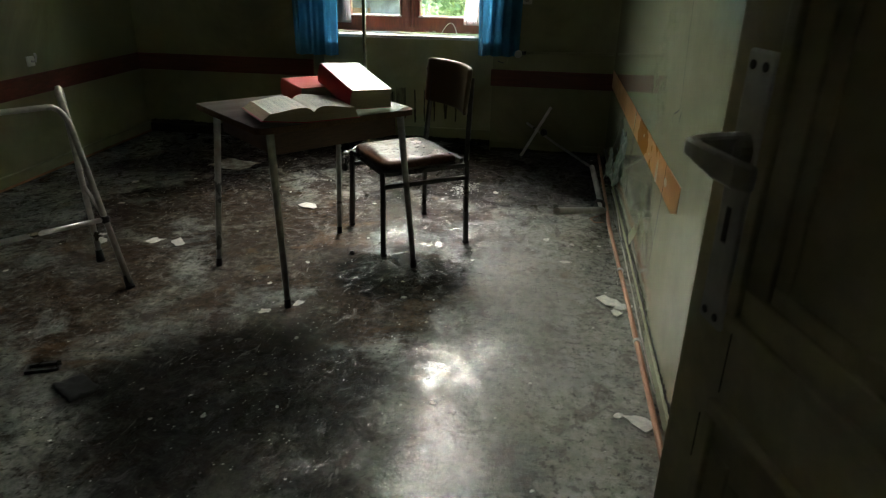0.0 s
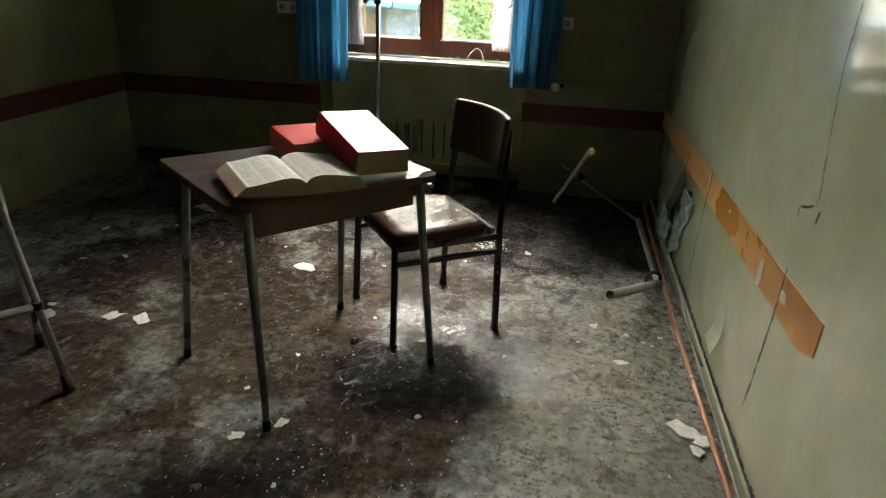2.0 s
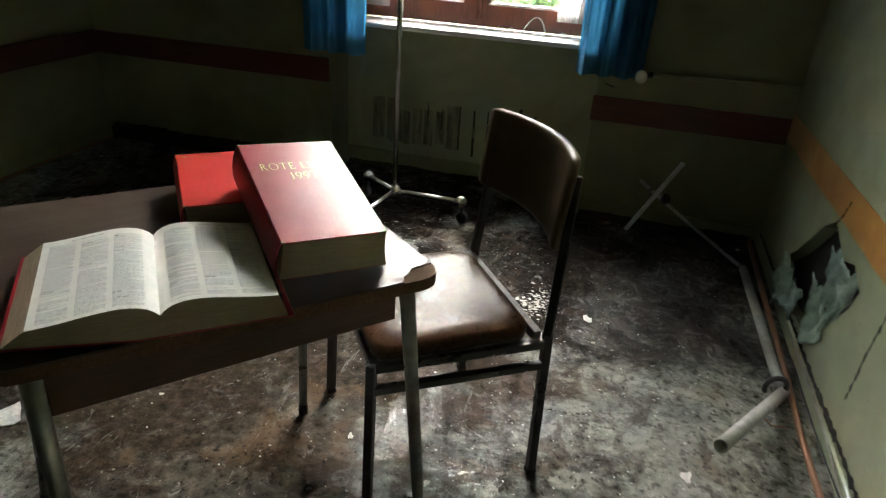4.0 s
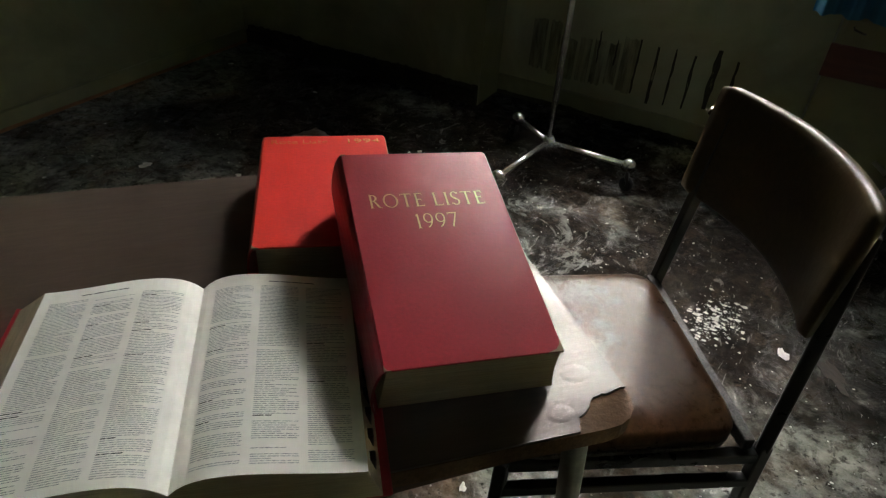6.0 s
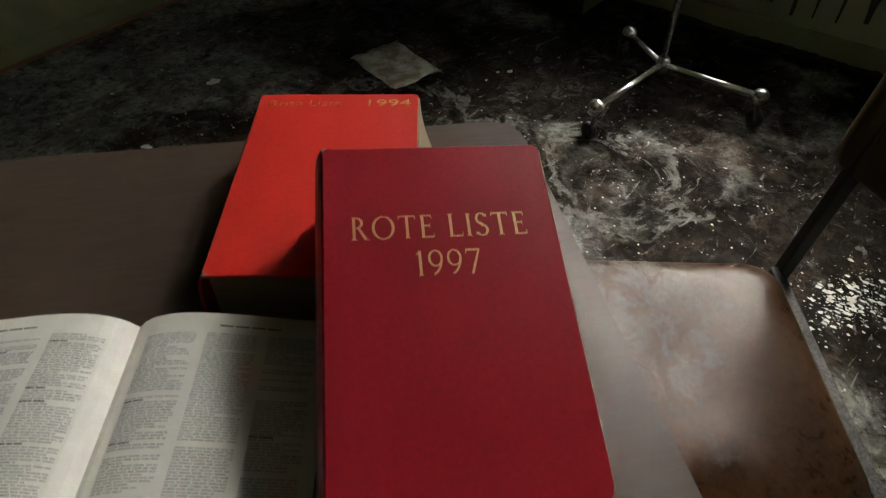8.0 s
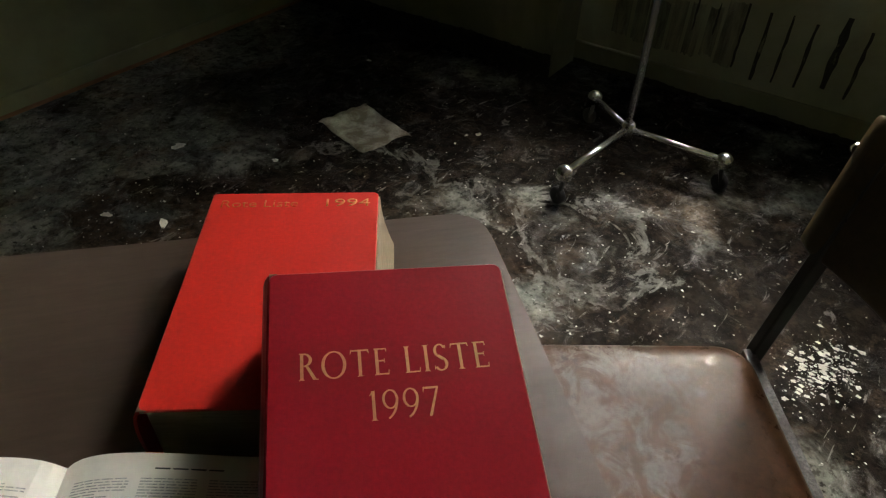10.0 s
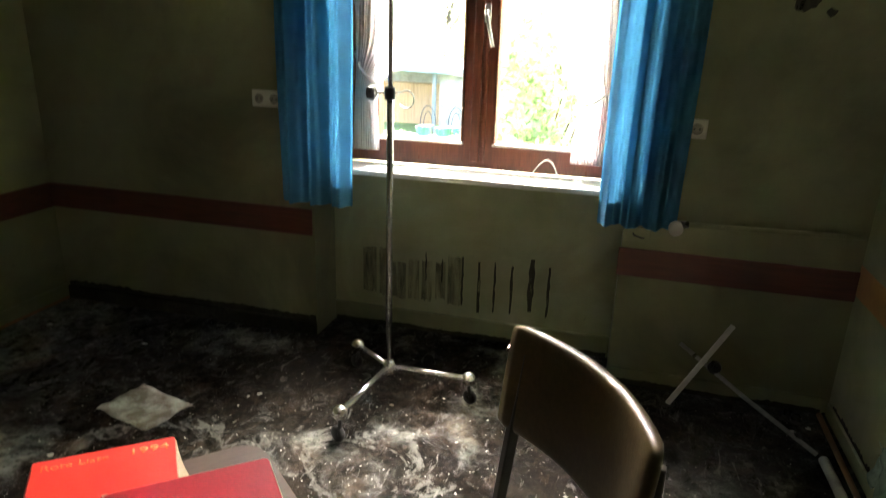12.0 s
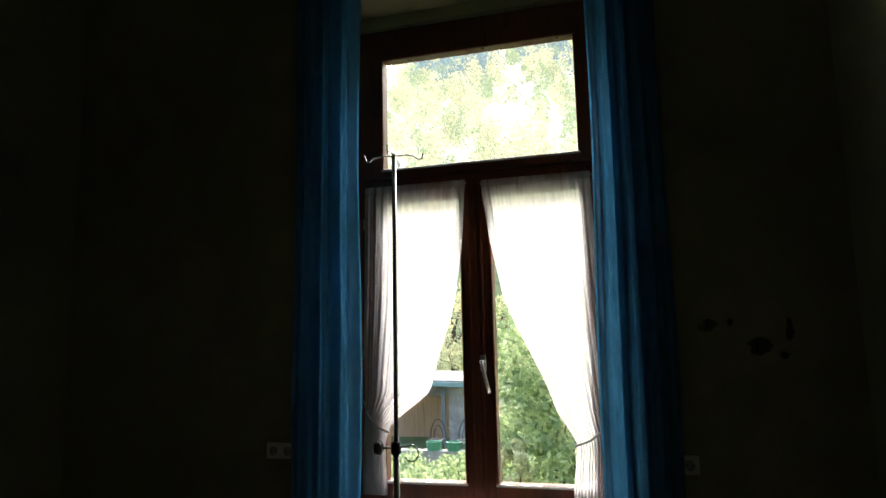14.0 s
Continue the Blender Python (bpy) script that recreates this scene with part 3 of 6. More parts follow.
def wpart(name, bm, mat, label="", parent=None, smooth=False):
    ob = part(name, bm, mat, parent or win, label, smooth)
    if (parent or win) is win:
        ob.matrix_parent_inverse = win.matrix_world.inverted()
    return ob


def bar(x0, x1, z0, z1, y0=5.69, y1=5.76, bev=0.006, bm=None):
    return box(x0, x1, y0, y1, z0, z1, bev, 2, bm)


wpart("window_frame", slab(rect(WX0, WX1, 0.815, WZ1), "y", 5.70, 5.78, [rect(-1.06, -0.53, 0.875, 2.345), rect(-0.50, 0.04, 0.875, 2.345), rect(-1.06, 0.04, 2.42, 3.09)]), M_WOODRED)


def sash(x0, x1, z0, z1, px0, px1, pz0, pz1, name):
    s = wpart(name, slab(rect(x0, x1, z0, z1), "y", 5.675, 5.735, [rect(px0, px1, pz0, pz1)]), M_WOODRED)
    for q, (a0, a1, b0, b1) in enumerate(((px0 - 0.012, px1 + 0.012, pz0 - 0.012, pz0), (px0 - 0.012, px1 + 0.012, pz1, pz1 + 0.012), (px0 - 0.012, px0, pz0, pz1), (px1, px1 + 0.012, pz0, pz1))):
        bead = mesh_ob("glazing_bead", box(a0, a1, 5.667, 5.675, b0, b1, 0.003, 1), M_SILL if q == 0 else M_WOODRED)
        bead.parent = s
    return s


sL = sash(-1.085, -0.535, 0.845, 2.37, -0.985, -0.598, 0.935, 2.275, "sash")
sR = sash(-0.525, 0.05, 0.845, 2.37, -0.445, -0.02, 0.935, 2.275, "sash")
sT = sash(-1.07, 0.05, 2.40, 3.105, -0.985, -0.018, 2.446, 3.022, "top_light")
for s, (a0, a1, b0, b1) in ((sL, (-0.985, -0.598, 0.935, 2.275)), (sR, (-0.445, -0.02, 0.935, 2.275)), (sT, (-0.985, -0.018, 2.446, 3.022))):
    p = mesh_ob("pane", box(a0 - 0.004, a1 + 0.004, 5.708, 5.712, b0 - 0.004, b1 + 0.004), M_GLASS)
    p.parent = s
    p.visible_shadow = False
wpart("meeting_rail", box(-0.552, -0.512, 5.655, 5.675, 0.85, 2.365, 0.006, 2), M_WOODRED)
wpart("cover_strip", box(-0.507, -0.487, 5.66, 5.676, 0.85, 2.365, 0.006, 2), M_WOODRED)
hnd = wpart("window_handle", box(-0.509, -0.481, 5.64, 5.655, 1.44, 1.515, 0.006, 2), M_ALU, "pale metal window handle")
lever = mesh_ob("lever", tube([(-0.495, 5.645, 1.485), (-0.495, 5.60, 1.485), (-0.489, 5.593, 1.47), (-0.459, 5.593, 1.345)], 0.008, 10), M_ALU, True)
lever.parent = hnd
for z in (1.02, 1.5, 2.15):
    wpart("hinge", lathe([(0.007, 0), (0.007, 0.05)], 10, None, Matrix.Translation((-1.097, 5.685, z))), M_ALU, "small white metal hinge")
wpart("window_sill", box(NX0 + 0.005, NX1 - 0.005, 5.485, 5.70, 0.786, 0.81, 0.006, 2), M_SILL, "white painted window sill")


def mould_edge(length, seed, tall):
    """Ragged foot of mould creeping up a wall: x along the wall, z up."""
    bm = bmesh.new()
    n = int(length / 0.012)
    row = []
    for i in range(n + 1):
        x = length * i / n
        h = 0.012 + tall * (0.5 + 0.5 * noise.noise((x * 3.1, seed, 0))) * (0.45 + 0.55 * abs(noise.noise((x * 23, seed, 2)))) + 0.012 * abs(noise.noise((x * 71, seed, 5)))
        row.append((bm.verts.new((x, 0, 0)), bm.verts.new((x, 0, h))))
    for (a, b), (c, d) in zip(row, row[1:]):
        bm.faces.new((a, c, d, b))
    return bm


mn = setting("trim_mould_north", mould_edge(NX0 - XL - 0.03, 3.3, 0.05), M_MOULD, "black mould creeping up the foot of the wall", "mould")
mn.matrix_world = pose(XL + 0.025, YF - 0.0012, 0.068)
for name, x0, x1, y, tall in (("trim_mould_niche", NX0 + 0.01, NX1 - 0.01, NY - 0.0156, 0.035), ("trim_mould_corner", NX1 + 0.01, XR - 0.03, YF - 0.0176, 0.03)):
    setting(name, mould_edge(x1 - x0, x0, tall), M_MOULD, "black mould along the foot of the wall", "mould").matrix_world = pose(x0, y, 0.001)


# ---- curtains ----
def sheet(left, right, z_top, z_bot, y_of, nx=90, nz=24):
    """Hanging cloth: left(z), right(z) give its edges, y_of(s, z) its folds."""
    bm = bmesh.new()
    rows = []
    for j in range(nz + 1):
        z = z_top + (z_bot - z_top) * j / nz
        a, b = left(z), right(z)
        rows.append([bm.verts.new((a + (b - a) * i / nx, y_of(i / nx, z), z)) for i in range(nx + 1)])
    for r0, r1 in zip(rows, rows[1:]):
        for i in range(nx):
            bm.faces.new((r0[i], r0[i + 1], r1[i + 1], r1[i]))
    return bm


def curtain(x0, x1, z0, folds, phase, dx_top, label):
    ztop = 3.40

    def edge(x, d):
        return lambda z: x + d * (z - z0) / (ztop - z0) + 0.006 * math.sin(z * 3.1 + x * 9)

    def y_of(s, z, off=0.0):
        k = 2 * math.pi * folds * s + phase
        return 5.385 + off + 0.026 * math.sin(k + 0.25 * math.sin(z * 1.7)) + 0.010 * math.sin(2.3 * k + 1.1) + 0.004 * math.sin(z * 4 + s * 20)
    ob = tagged(empty("curtain", Matrix.Translation((x0, 5.385, z0))), label, "curtain", "curtains at the window")
    for name, zt, zb, off in (("cloth", ztop, z0 + 0.085, 0.0), ("hem", z0 + 0.088, z0, -0.0025), ("hem_lining", z0 + 0.088, z0 + 0.004, 0.0025)):
        p = part(name, sheet(edge(x0, dx_top), edge(x1, dx_top * 0.4), zt, zb, lambda s, z, o=off: y_of(s, z, o)), M_CURTAIN if name == "cloth" else M_HEM, ob, "doubled darker hem" if name == "hem" else "", True)
        p.matrix_parent_inverse = ob.matrix_world.inverted()
    return ob


curtain(-1.345, -1.005, 0.662, 3.1, 0.6, 0.02, "blue pleated curtain hanging beside the window")
curtain(0.03, 0.332, 0.70, 3.3, 2.0, 0.03, "blue pleated curtain hanging over the valve pipe")
rail = tagged(empty("curtain_rail", Matrix.Translation((-0.5, 5.39, 3.41))), "plain white curtain rail fixed to the wall", "curtain rail")
for nm, bm in (("rail", box(-0.95, 0.95, -0.012, 0.012, -0.012, 0.012, 0.004)), ("bracket", box(-0.9, -0.87, 0.0, 0.06, -0.01, 0.01, 0.002)), ("bracket", box(0.8, 0.83, 0.0, 0.06, -0.01, 0.01, 0.002))):
    part(nm, bm, M_SILL, rail)


def lerp_table(table):
    def f(z):
        for (z0, v0), (z1, v1) in zip(table, table[1:]):
            if z >= z1:
                t = (z - z0) / (z1 - z0)
                t = t * t * (3 - 2 * t) * 0.35 + t * 0.65
                return v0 + (v1 - v0) * t
        return table[-1][1]
    return f


def net_curtain(outer, inner, tie_z, seed, tie_pts, label):
    lo, li = lerp_table(outer), lerp_table(inner)

    def y_of(s, z):
        w = abs(li(z) - lo(z))
        amp = 0.004 + 0.010 * max(0.0, 0.5 - w) / 0.5
        return 5.652 + amp * math.sin(s * 70 + seed + 0.5 * math.sin(z * 2)) + 0.4 * amp * math.sin(s * 163 + z) - (0.01 if z < 2.31 else 0.0)
    ob = tagged(empty("net_curtain", Matrix.Translation((outer[0][1], 5.65, 0.87))), label, "net curtain", "net curtains on the sashes")
    zt, zb = outer[0][0], outer[-1][0]
    for name, bm, mat in (("cloth", sheet(lo, li, zt - 0.03, zb, y_of, 150, 46), M_NET), ("gathered_heading", sheet(lo, li, zt, zt - 0.03, lambda s, z: y_of(s, z) - 0.003, 150, 2), M_NET), ("tie_band", tube(tie_pts, 0.006, 8), M_SILL)):
        p = part(name, bm, mat, ob, "", True)
        p.matrix_parent_inverse = ob.matrix_world.inverted()
    x0, x1 = sorted((outer[0][1], inner[0][1]))
    rod = tagged(mesh_ob("net_rod", tube([(x0 - 0.005, 5.66, zt - 0.015), (x1 + 0.005, 5.66, zt - 0.015)], 0.004, 8), M_SILL), "thin white rod holding a net curtain", "curtain rod", "net rods")
    return ob


net_curtain([(2.352, -1.075), (1.6, -1.085), (1.2, -1.085), (0.875, -1.10)], [(2.352, -0.56), (2.1, -0.575), (1.81, -0.615), (1.36, -0.75), (1.18, -0.965), (1.1, -0.985), (0.895, -0.975)], 1.16, 0.3,
            [(-1.095, 5.67, 1.30), (-1.06, 5.635, 1.24), (-1.0, 5.625, 1.18), (-0.955, 5.635, 1.16)], "sheer white net curtain tied back, frayed at the bottom")
net_curtain([(2.342, 0.030), (1.6, 0.045), (1.15, 0.05), (0.88, 0.045)], [(2.342, -0.485), (2.1, -0.455), (1.81, -0.40), (1.28, -0.175), (1.12, -0.085), (1.05, -0.095), (0.90, -0.11)], 1.12, 1.7,
            [(-0.095, 5.635, 1.115), (-0.03, 5.625, 1.14), (0.02, 5.635, 1.18), (0.05, 5.67, 1.23)], "sheer white net curtain tied back to the frame")

# ---- wall fittings ----
def socket(x, z, n, label):
    ob = tagged(empty("wall_socket", Matrix.Translation((x, YF, z))), label, "socket", "wall sockets")
    part("plate", box(-0.037 * n, 0.037 * n, -0.012, 0, -0.036, 0.036, 0.005), M_PLASTIC, ob)
    for i in range(n):
        cx = (i - (n - 1) / 2) * 0.072
        part("socket_well", lathe([(0.0, 0.0), (0.020, 0.0), (0.021, 0.004), (0.017, 0.004), (0.016, 0.001), (0.0, 0.001)], 20, None, Matrix.Translation((cx, -0.0125, 0)) @ pose(0, 0, 0, 90)), M_WELL, ob, "round socket well")
        for px in (-0.0095, 0.0095):
            part("pin_hole", lathe([(0.0, 0), (0.0035, 0), (0.0035, 0.001), (0.0, 0.001)], 10, None, Matrix.Translation((cx + px, -0.0140, 0)) @ pose(0, 0, 0, 90)), M_SOCKET, ob)
    return ob


socket(-1.41, 1.10, 2, "cream double wall socket beside the blue curtain")
socket(0.357, 1.085, 1, "cream single wall socket beside the blue curtain")
valve = tagged(empty("radiator_valve", Matrix.Translation((0.325, YF - 0.06, 0.725))), "white radiator valve head on a wall pipe", "valve")
part("valve_head", lathe([(0.0, -0.03), (0.022, -0.03), (0.026, -0.02), (0.026, 0.012), (0.02, 0.02), (0.0, 0.02)], 18, None, pose(0, -0.05, 0, 90)), M_PLASTIC, valve, "round white thermostat head", True)
part("valve_body", tube([(0, -0.03, 0), (0, 0.02, 0), (0.05, 0.025, 0.0)], 0.014, 10), M_BLACK, valve, "", True)
part("supply_pipe", tube([(0.05, 0.025, 0.0), (0.60, 0.028, 0.012), (0.66, 0.04, 0.012)], 0.010, 10), M_WALL, valve, "pipe painted olive", True)
box_ob = tagged(empty("junction_box", Matrix.Translation((0.20, YF, 0.66))), "broken open junction box with loose wire ends", "junction box")
part("back_plate", box(-0.045, 0.045, -0.012, 0, -0.03, 0.03, 0.004), M_WALL, box_ob)
part("wire_ends", tube([(-0.022, -0.012, 0.004), (-0.02, -0.026, 0.0), (0.012, -0.028, -0.008), (0.02, -0.012, -0.012)], 0.0035, 6), M_BLACK, box_ob)


# radiator marks on the back of the niche: soot drawn between the old ribs
def soot_marks():
    rng = random.Random(11)
    bm = bmesh.new()
    xs = [-0.56, -0.48, -0.405, -0.325, -0.235, -0.155, -0.66, -0.74]
    for i, x in enumerate(xs):
        w = (0.010, 0.016, 0.010, 0.014, 0.030, 0.013, 0.008, 0.008)[i]
        zt, zb = 0.40 + rng.uniform(-0.02, 0.03), 0.15 + rng.uniform(-0.02, 0.03)
        if i > 5:
            zb = 0.26
        prev = None
        for k in range(9):
            z = zt + (zb - zt) * k / 8
            ww = w * (0.55 + 0.45 * math.sin(math.pi * (k + 0.6) / 9.2)) * rng.uniform(0.75, 1.2)
            c = x + rng.uniform(-0.002, 0.002)
            cur = (bm.verts.new((c - ww / 2, NY - 0.001, z)), bm.verts.new((c + ww / 2, NY - 0.001, z)))
            if prev:
                bm.faces.new((prev[0], prev[1], cur[1], cur[0]))
            prev = cur
    return bm


def soot_fields():
    rng = random.Random(12)
    bm = bmesh.new()
    x = -1.06
    while x < -0.62:
        w = rng.uniform(0.05, 0.09)
        zt, zb = 0.385 + rng.uniform(-0.05, 0.05), 0.165 + rng.uniform(-0.02, 0.02)
        n = 6
        top = [bm.verts.new((x + w * i / n, NY - 0.0007, zt + rng.uniform(-0.006, 0.006))) for i in range(n + 1)]
        low = [bm.verts.new((x + w * i / n, NY - 0.0007, zb + rng.uniform(-0.008, 0.008))) for i in range(n + 1)]
        for i in range(n):
            bm.faces.new((top[i], top[i + 1], low[i + 1], low[i]))
        x += w + rng.uniform(0.002, 0.018)
    return bm


setting("trim_soot_marks", soot_marks(), M_SOOT, "black vertical soot marks left by a radiator", "stain")
setting("trim_soot_fields", soot_fields(), M_SOOTL, "grey dusty patches left by a radiator", "stain")

def eased(bm, w=0.002):
    es = [e for e in bm.edges if len(e.link_faces) == 2 and e.calc_face_angle(0) > 0.9]
    bmesh.ops.bevel(bm, geom=es, offset=w, segments=1, affect="EDGES")
    return bm


# ---- door ----
door = tagged(empty("door_1", pose(1.002, 0.405, 0.0, 0, 0, 106.6)), "cream painted panel door standing open", "door", kind="structure")
# local: x from hinge to free edge, +y faces the room side that the camera passes
DW = 0.86
leaf = part("leaf", slab(rect(0, DW, 0.012, 2.03), "y", -0.02, 0.02), M_DOOR, door)
for z0, z1 in ((0.17, 0.90), (0.985, 1.94)):
    x0, x1 = 0.085, DW - 0.085
    for w, hgt in ((0.017, 0.013), (0.034, 0.008), (0.019, 0.0045)):
        for a0, a1, b0, b1 in ((x0, x1, z0, z0 + w), (x0, x1, z1 - w, z1), (x0, x0 + w, z0 + w, z1 - w), (x1 - w, x1, z0 + w, z1 - w)):
            part("panel_moulding", box(a0, a1, 0.02, 0.02 + hgt, b0, b1, 0.003), M_DOOR, door)
        x0, x1, z0, z1 = x0 + w, x1 - w, z0 + w, z1 - w
for cx, z0, z1 in ((DW - 0.087, 0.905, 0.975), (DW - 0.062, 0.80, 0.86)):
    part("paint_crack", box(cx, cx + 0.0016, 0.0195, 0.0206, z0, z1), M_DARK, door, "dark crack in the paint")
plate = part("lock_plate", box(DW - 0.072, DW - 0.030, 0.02, 0.026, 0.968, 1.246, 0.004), M_PLATE, door, "long dull aluminium lock plate")


def sub(name, bm, mat, parent, smooth=False):
    ob = mesh_ob(name, bm, mat, smooth)
    ob.parent = parent
    return ob


def strap(stations):
    """A flat bent bar: stations (x, y, z, half height, half thickness)."""
    bm = bmesh.new()
    rings = []
    for i, (x, y, z, hh, ht) in enumerate(stations):
        a, b = stations[max(0, i - 1)], stations[min(len(stations) - 1, i + 1)]
        d = Vector((b[0] - a[0], b[1] - a[1])).normalized()
        nx, ny = -d.y * ht, d.x * ht
        rings.append([bm.verts.new(p) for p in ((x + nx, y + ny, z - hh), (x + nx, y + ny, z + hh), (x - nx, y - ny, z + hh), (x - nx, y - ny, z - hh))])
    for r0, r1 in zip(rings, rings[1:]):
        for k in range(4):
            bm.faces.new((r0[k], r0[(k + 1) % 4], r1[(k + 1) % 4], r1[k]))
    bm.faces.new(rings[0])
    bm.faces.new(rings[-1])
    bmesh.ops.recalc_face_normals(bm, faces=bm.faces[:])
    return eased(bm, 0.0022)


HX = DW - 0.051
sub("lever_handle", strap([(HX, 0.026, 1.156, 0.015, 0.010), (HX, 0.052, 1.159, 0.011, 0.009), (HX - 0.001, 0.073, 1.161, 0.008, 0.007), (HX - 0.006, 0.081, 1.161, 0.008, 0.006), (HX - 0.022, 0.083, 1.160, 0.009, 0.005), (HX - 0.050, 0.081, 1.157, 0.0115, 0.005), (HX - 0.072, 0.074, 1.154, 0.012, 0.005), (HX - 0.084, 0.064, 1.152, 0.011, 0.005)]), M_PLATE, plate)
sub("neck_rose", lathe([(0.017, 0.0), (0.017, 0.012), (0.012, 0.016)], 16, None, Matrix.Translation((DW - 0.051, 0.026, 1.155)) @ pose(0, 0, 0, -90)), M_ALU, plate)
sub("keyhole", box(DW - 0.053, DW - 0.045, 0.0262, 0.0272, 1.060, 1.097, 0.0004, 1), M_SOCKET, plate)
for z in (0.980, 1.232):
    for dx in (-0.061, -0.041):
        sub("screw", lathe([(0.0045, 0), (0.0045, 0.0012), (0.003, 0.002)], 10, None, Matrix.Translation((DW + dx, 0.026, z)) @ pose(0, 0, 0, -90)), M_SOCKET, plate)
part("lock_edge_plate", box(DW, DW + 0.002, -0.01, 0.01, 1.0, 1.2, 0.0005, 1), M_ALU, door)
jamb = tagged(empty("trim_door_frame", Matrix.Translation((0.54, YB - 0.06, 0))), "cream painted door frame", "door frame", kind="structure")
for x0, x1, z0, z1 in ((-0.50, -0.437, 0, 2.08), (-0.437, 0.40, 2.045, 2.10)):
    part("jamb" if z0 == 0 else "head", box(x0, x1, -0.075, 0.075, z0, z1, 0.004), M_DOOR, jamb)

# ---- table ----
TX, TY, TA = -0.446, 3.205, 48.5
TM = pose(TX, TY, 0, 0, 0, TA)
table = tagged(empty("side_table", TM), "small brown laminate table on splayed metal legs, corner peeled", "table")


def round_rect(hx, hy, r, n=6):
    pts = []
    for cx, cy, a0 in ((hx - r, hy - r, 0), (-hx + r, hy - r, 90), (-hx + r, -hy + r, 180), (hx - r, -hy + r, 270)):
        pts += [(cx + r * math.cos(radians(a0 + 90 * i / n)), cy + r * math.sin(radians(a0 + 90 * i / n))) for i in range(n + 1)]
    return pts


def round_quad(corners, n=5):
    """Outline of a four-cornered board: corners as (x, y, radius)."""
    pts, k = [], len(corners)
    for i, (x, y, r) in enumerate(corners):
        p, a, c = Vector((x, y)), Vector(corners[i - 1][:2]), Vector(corners[(i + 1) % k][:2])
        s, e = p + (a - p).normalized() * r, p + (c - p).normalized() * r
        for q in range(n + 1):
            t = q / n
            w = s * (1 - t) ** 2 + p * 2 * t * (1 - t) + e * t * t
            pts.append((w.x, w.y))
    return pts


BOARD = [(0.342, 0.292, 0.05), (-0.362, 0.322, 0.012), (-0.352, -0.268, 0.045), (0.348, -0.305, 0.05)]
top = part("tabletop", slab(round_quad(BOARD), "z", 0.716, 0.7385), M_CORE, table, "brown chipboard tabletop")


def veneer_loop():
    """Top sheet: full but for the torn right front corner."""
    rng = random.Random(3)
    pts = round_quad([(x * 0.996, y * 0.996, r) for x, y, r in BOARD[:3]] + [(0.346, -0.303, 0.001)])[:18]
    torn = []
    for i in range(17):
        t = i / 16
        dent = 0.014 * math.sin(t * math.pi) ** 0.8
        torn.append((0.267 + 0.0795 * t - dent * 0.6 + rng.uniform(-0.0014, 0.0014), -0.2993 + 0.041 * t + dent * 0.9 + 0.002 * math.sin(t * 13) + rng.uniform(-0.0014, 0.0014)))
    torn[0], torn[-1] = (0.267, -0.2993), (0.3465, -0.258)
    return pts + torn


part("top_sheet", slab(veneer_loop(), "z", 0.7385, 0.7412), M_VENEER, table, "worn brown laminate with a torn corner")
for dx, dy, r in ((0.301, -0.224, 0.021), (0.258, -0.272, 0.019)):
    part("blister", lathe([(r, 0.0), (r * 0.88, 0.0001), (r * 0.70, 0.0004), (r * 0.45, 0.0006), (0.0, 0.00065)], 18, None, Matrix.Translation((dx, dy, 0.7411)) @ Matrix.Diagonal((1, 0.75, 1, 1))), M_VENEER, table, "raised blister in the laminate", True)
for y0, y1, x0, x1 in ((-0.240, -0.222, -0.285, 0.285), (0.222, 0.240, -0.285, 0.285), (-0.222, 0.222, -0.285, -0.267), (-0.222, 0.222, 0.267, 0.285)):
    part("apron", box(x0, x1, y0, y1, 0.625, 0.716, 0.002, 1), M_APRON, table)
TI = TM.inverted()
for fx, fy in ((-0.43, 2.785), (-0.893, 3.11), (-0.002, 3.272), (-0.467, 3.604)):
    f = TI @ Vector((fx, fy, 0))
    t = Vector((math.copysign(0.298, f.x), math.copysign(0.253, f.y), 0.716))
    leg = part("leg", tube([t, t.lerp(f, 0.3) , t.lerp(f, 0.65), t.lerp(f, 0.955)], 0.0155, 14, None, 0.0115), M_STEELG, table, "grey metal tapered leg", True)
    sub("foot_cap", tube([t.lerp(f, 0.95), f], 0.0135, 12, None, 0.014), M_RUBBER, leg, True)

# ---- chair ----
CM = pose(-0.122, 3.66, 0, 0, 0, -54.0)
chair = tagged(empty("chair", CM), "black steel chair with brown vinyl seat and curved back", "chair")
CI = CM.inverted()


def ctop(x, y):
    v = CI @ Vector((x, y, 0))
    return v.x, v.y


def rod(a, b, w=0.022, d=0.022, bm=None):
    """A square-section tube from a to b with softened edges."""
    a, b = Vector(a), Vector(b)
    L = (b - a).length
    q = (b - a).to_track_quat("Z", "X").to_matrix().to_4x4()
    return box(-w / 2, w / 2, -d / 2, d / 2, 0, L, 0.003, 2, bm, Matrix.Translation(a) @ q)


FLx, FLy = ctop(-0.433, 3.722)
FRx, FRy = ctop(-0.168, 3.352)
BRx, BRy = ctop(0.199, 3.600)
BLx, BLy = ctop(-0.087, 3.968)
for x, y in ((FLx, FLy), (FRx, FRy)):
    lg = part("leg", rod((x, y, 0.012), (x * 0.93, y + 0.012, 0.415)), M_BLACK, chair)
    sub("foot_cap", rod((x, y, 0), (x, y, 0.015), 0.026, 0.026), M_RUBBER, lg)
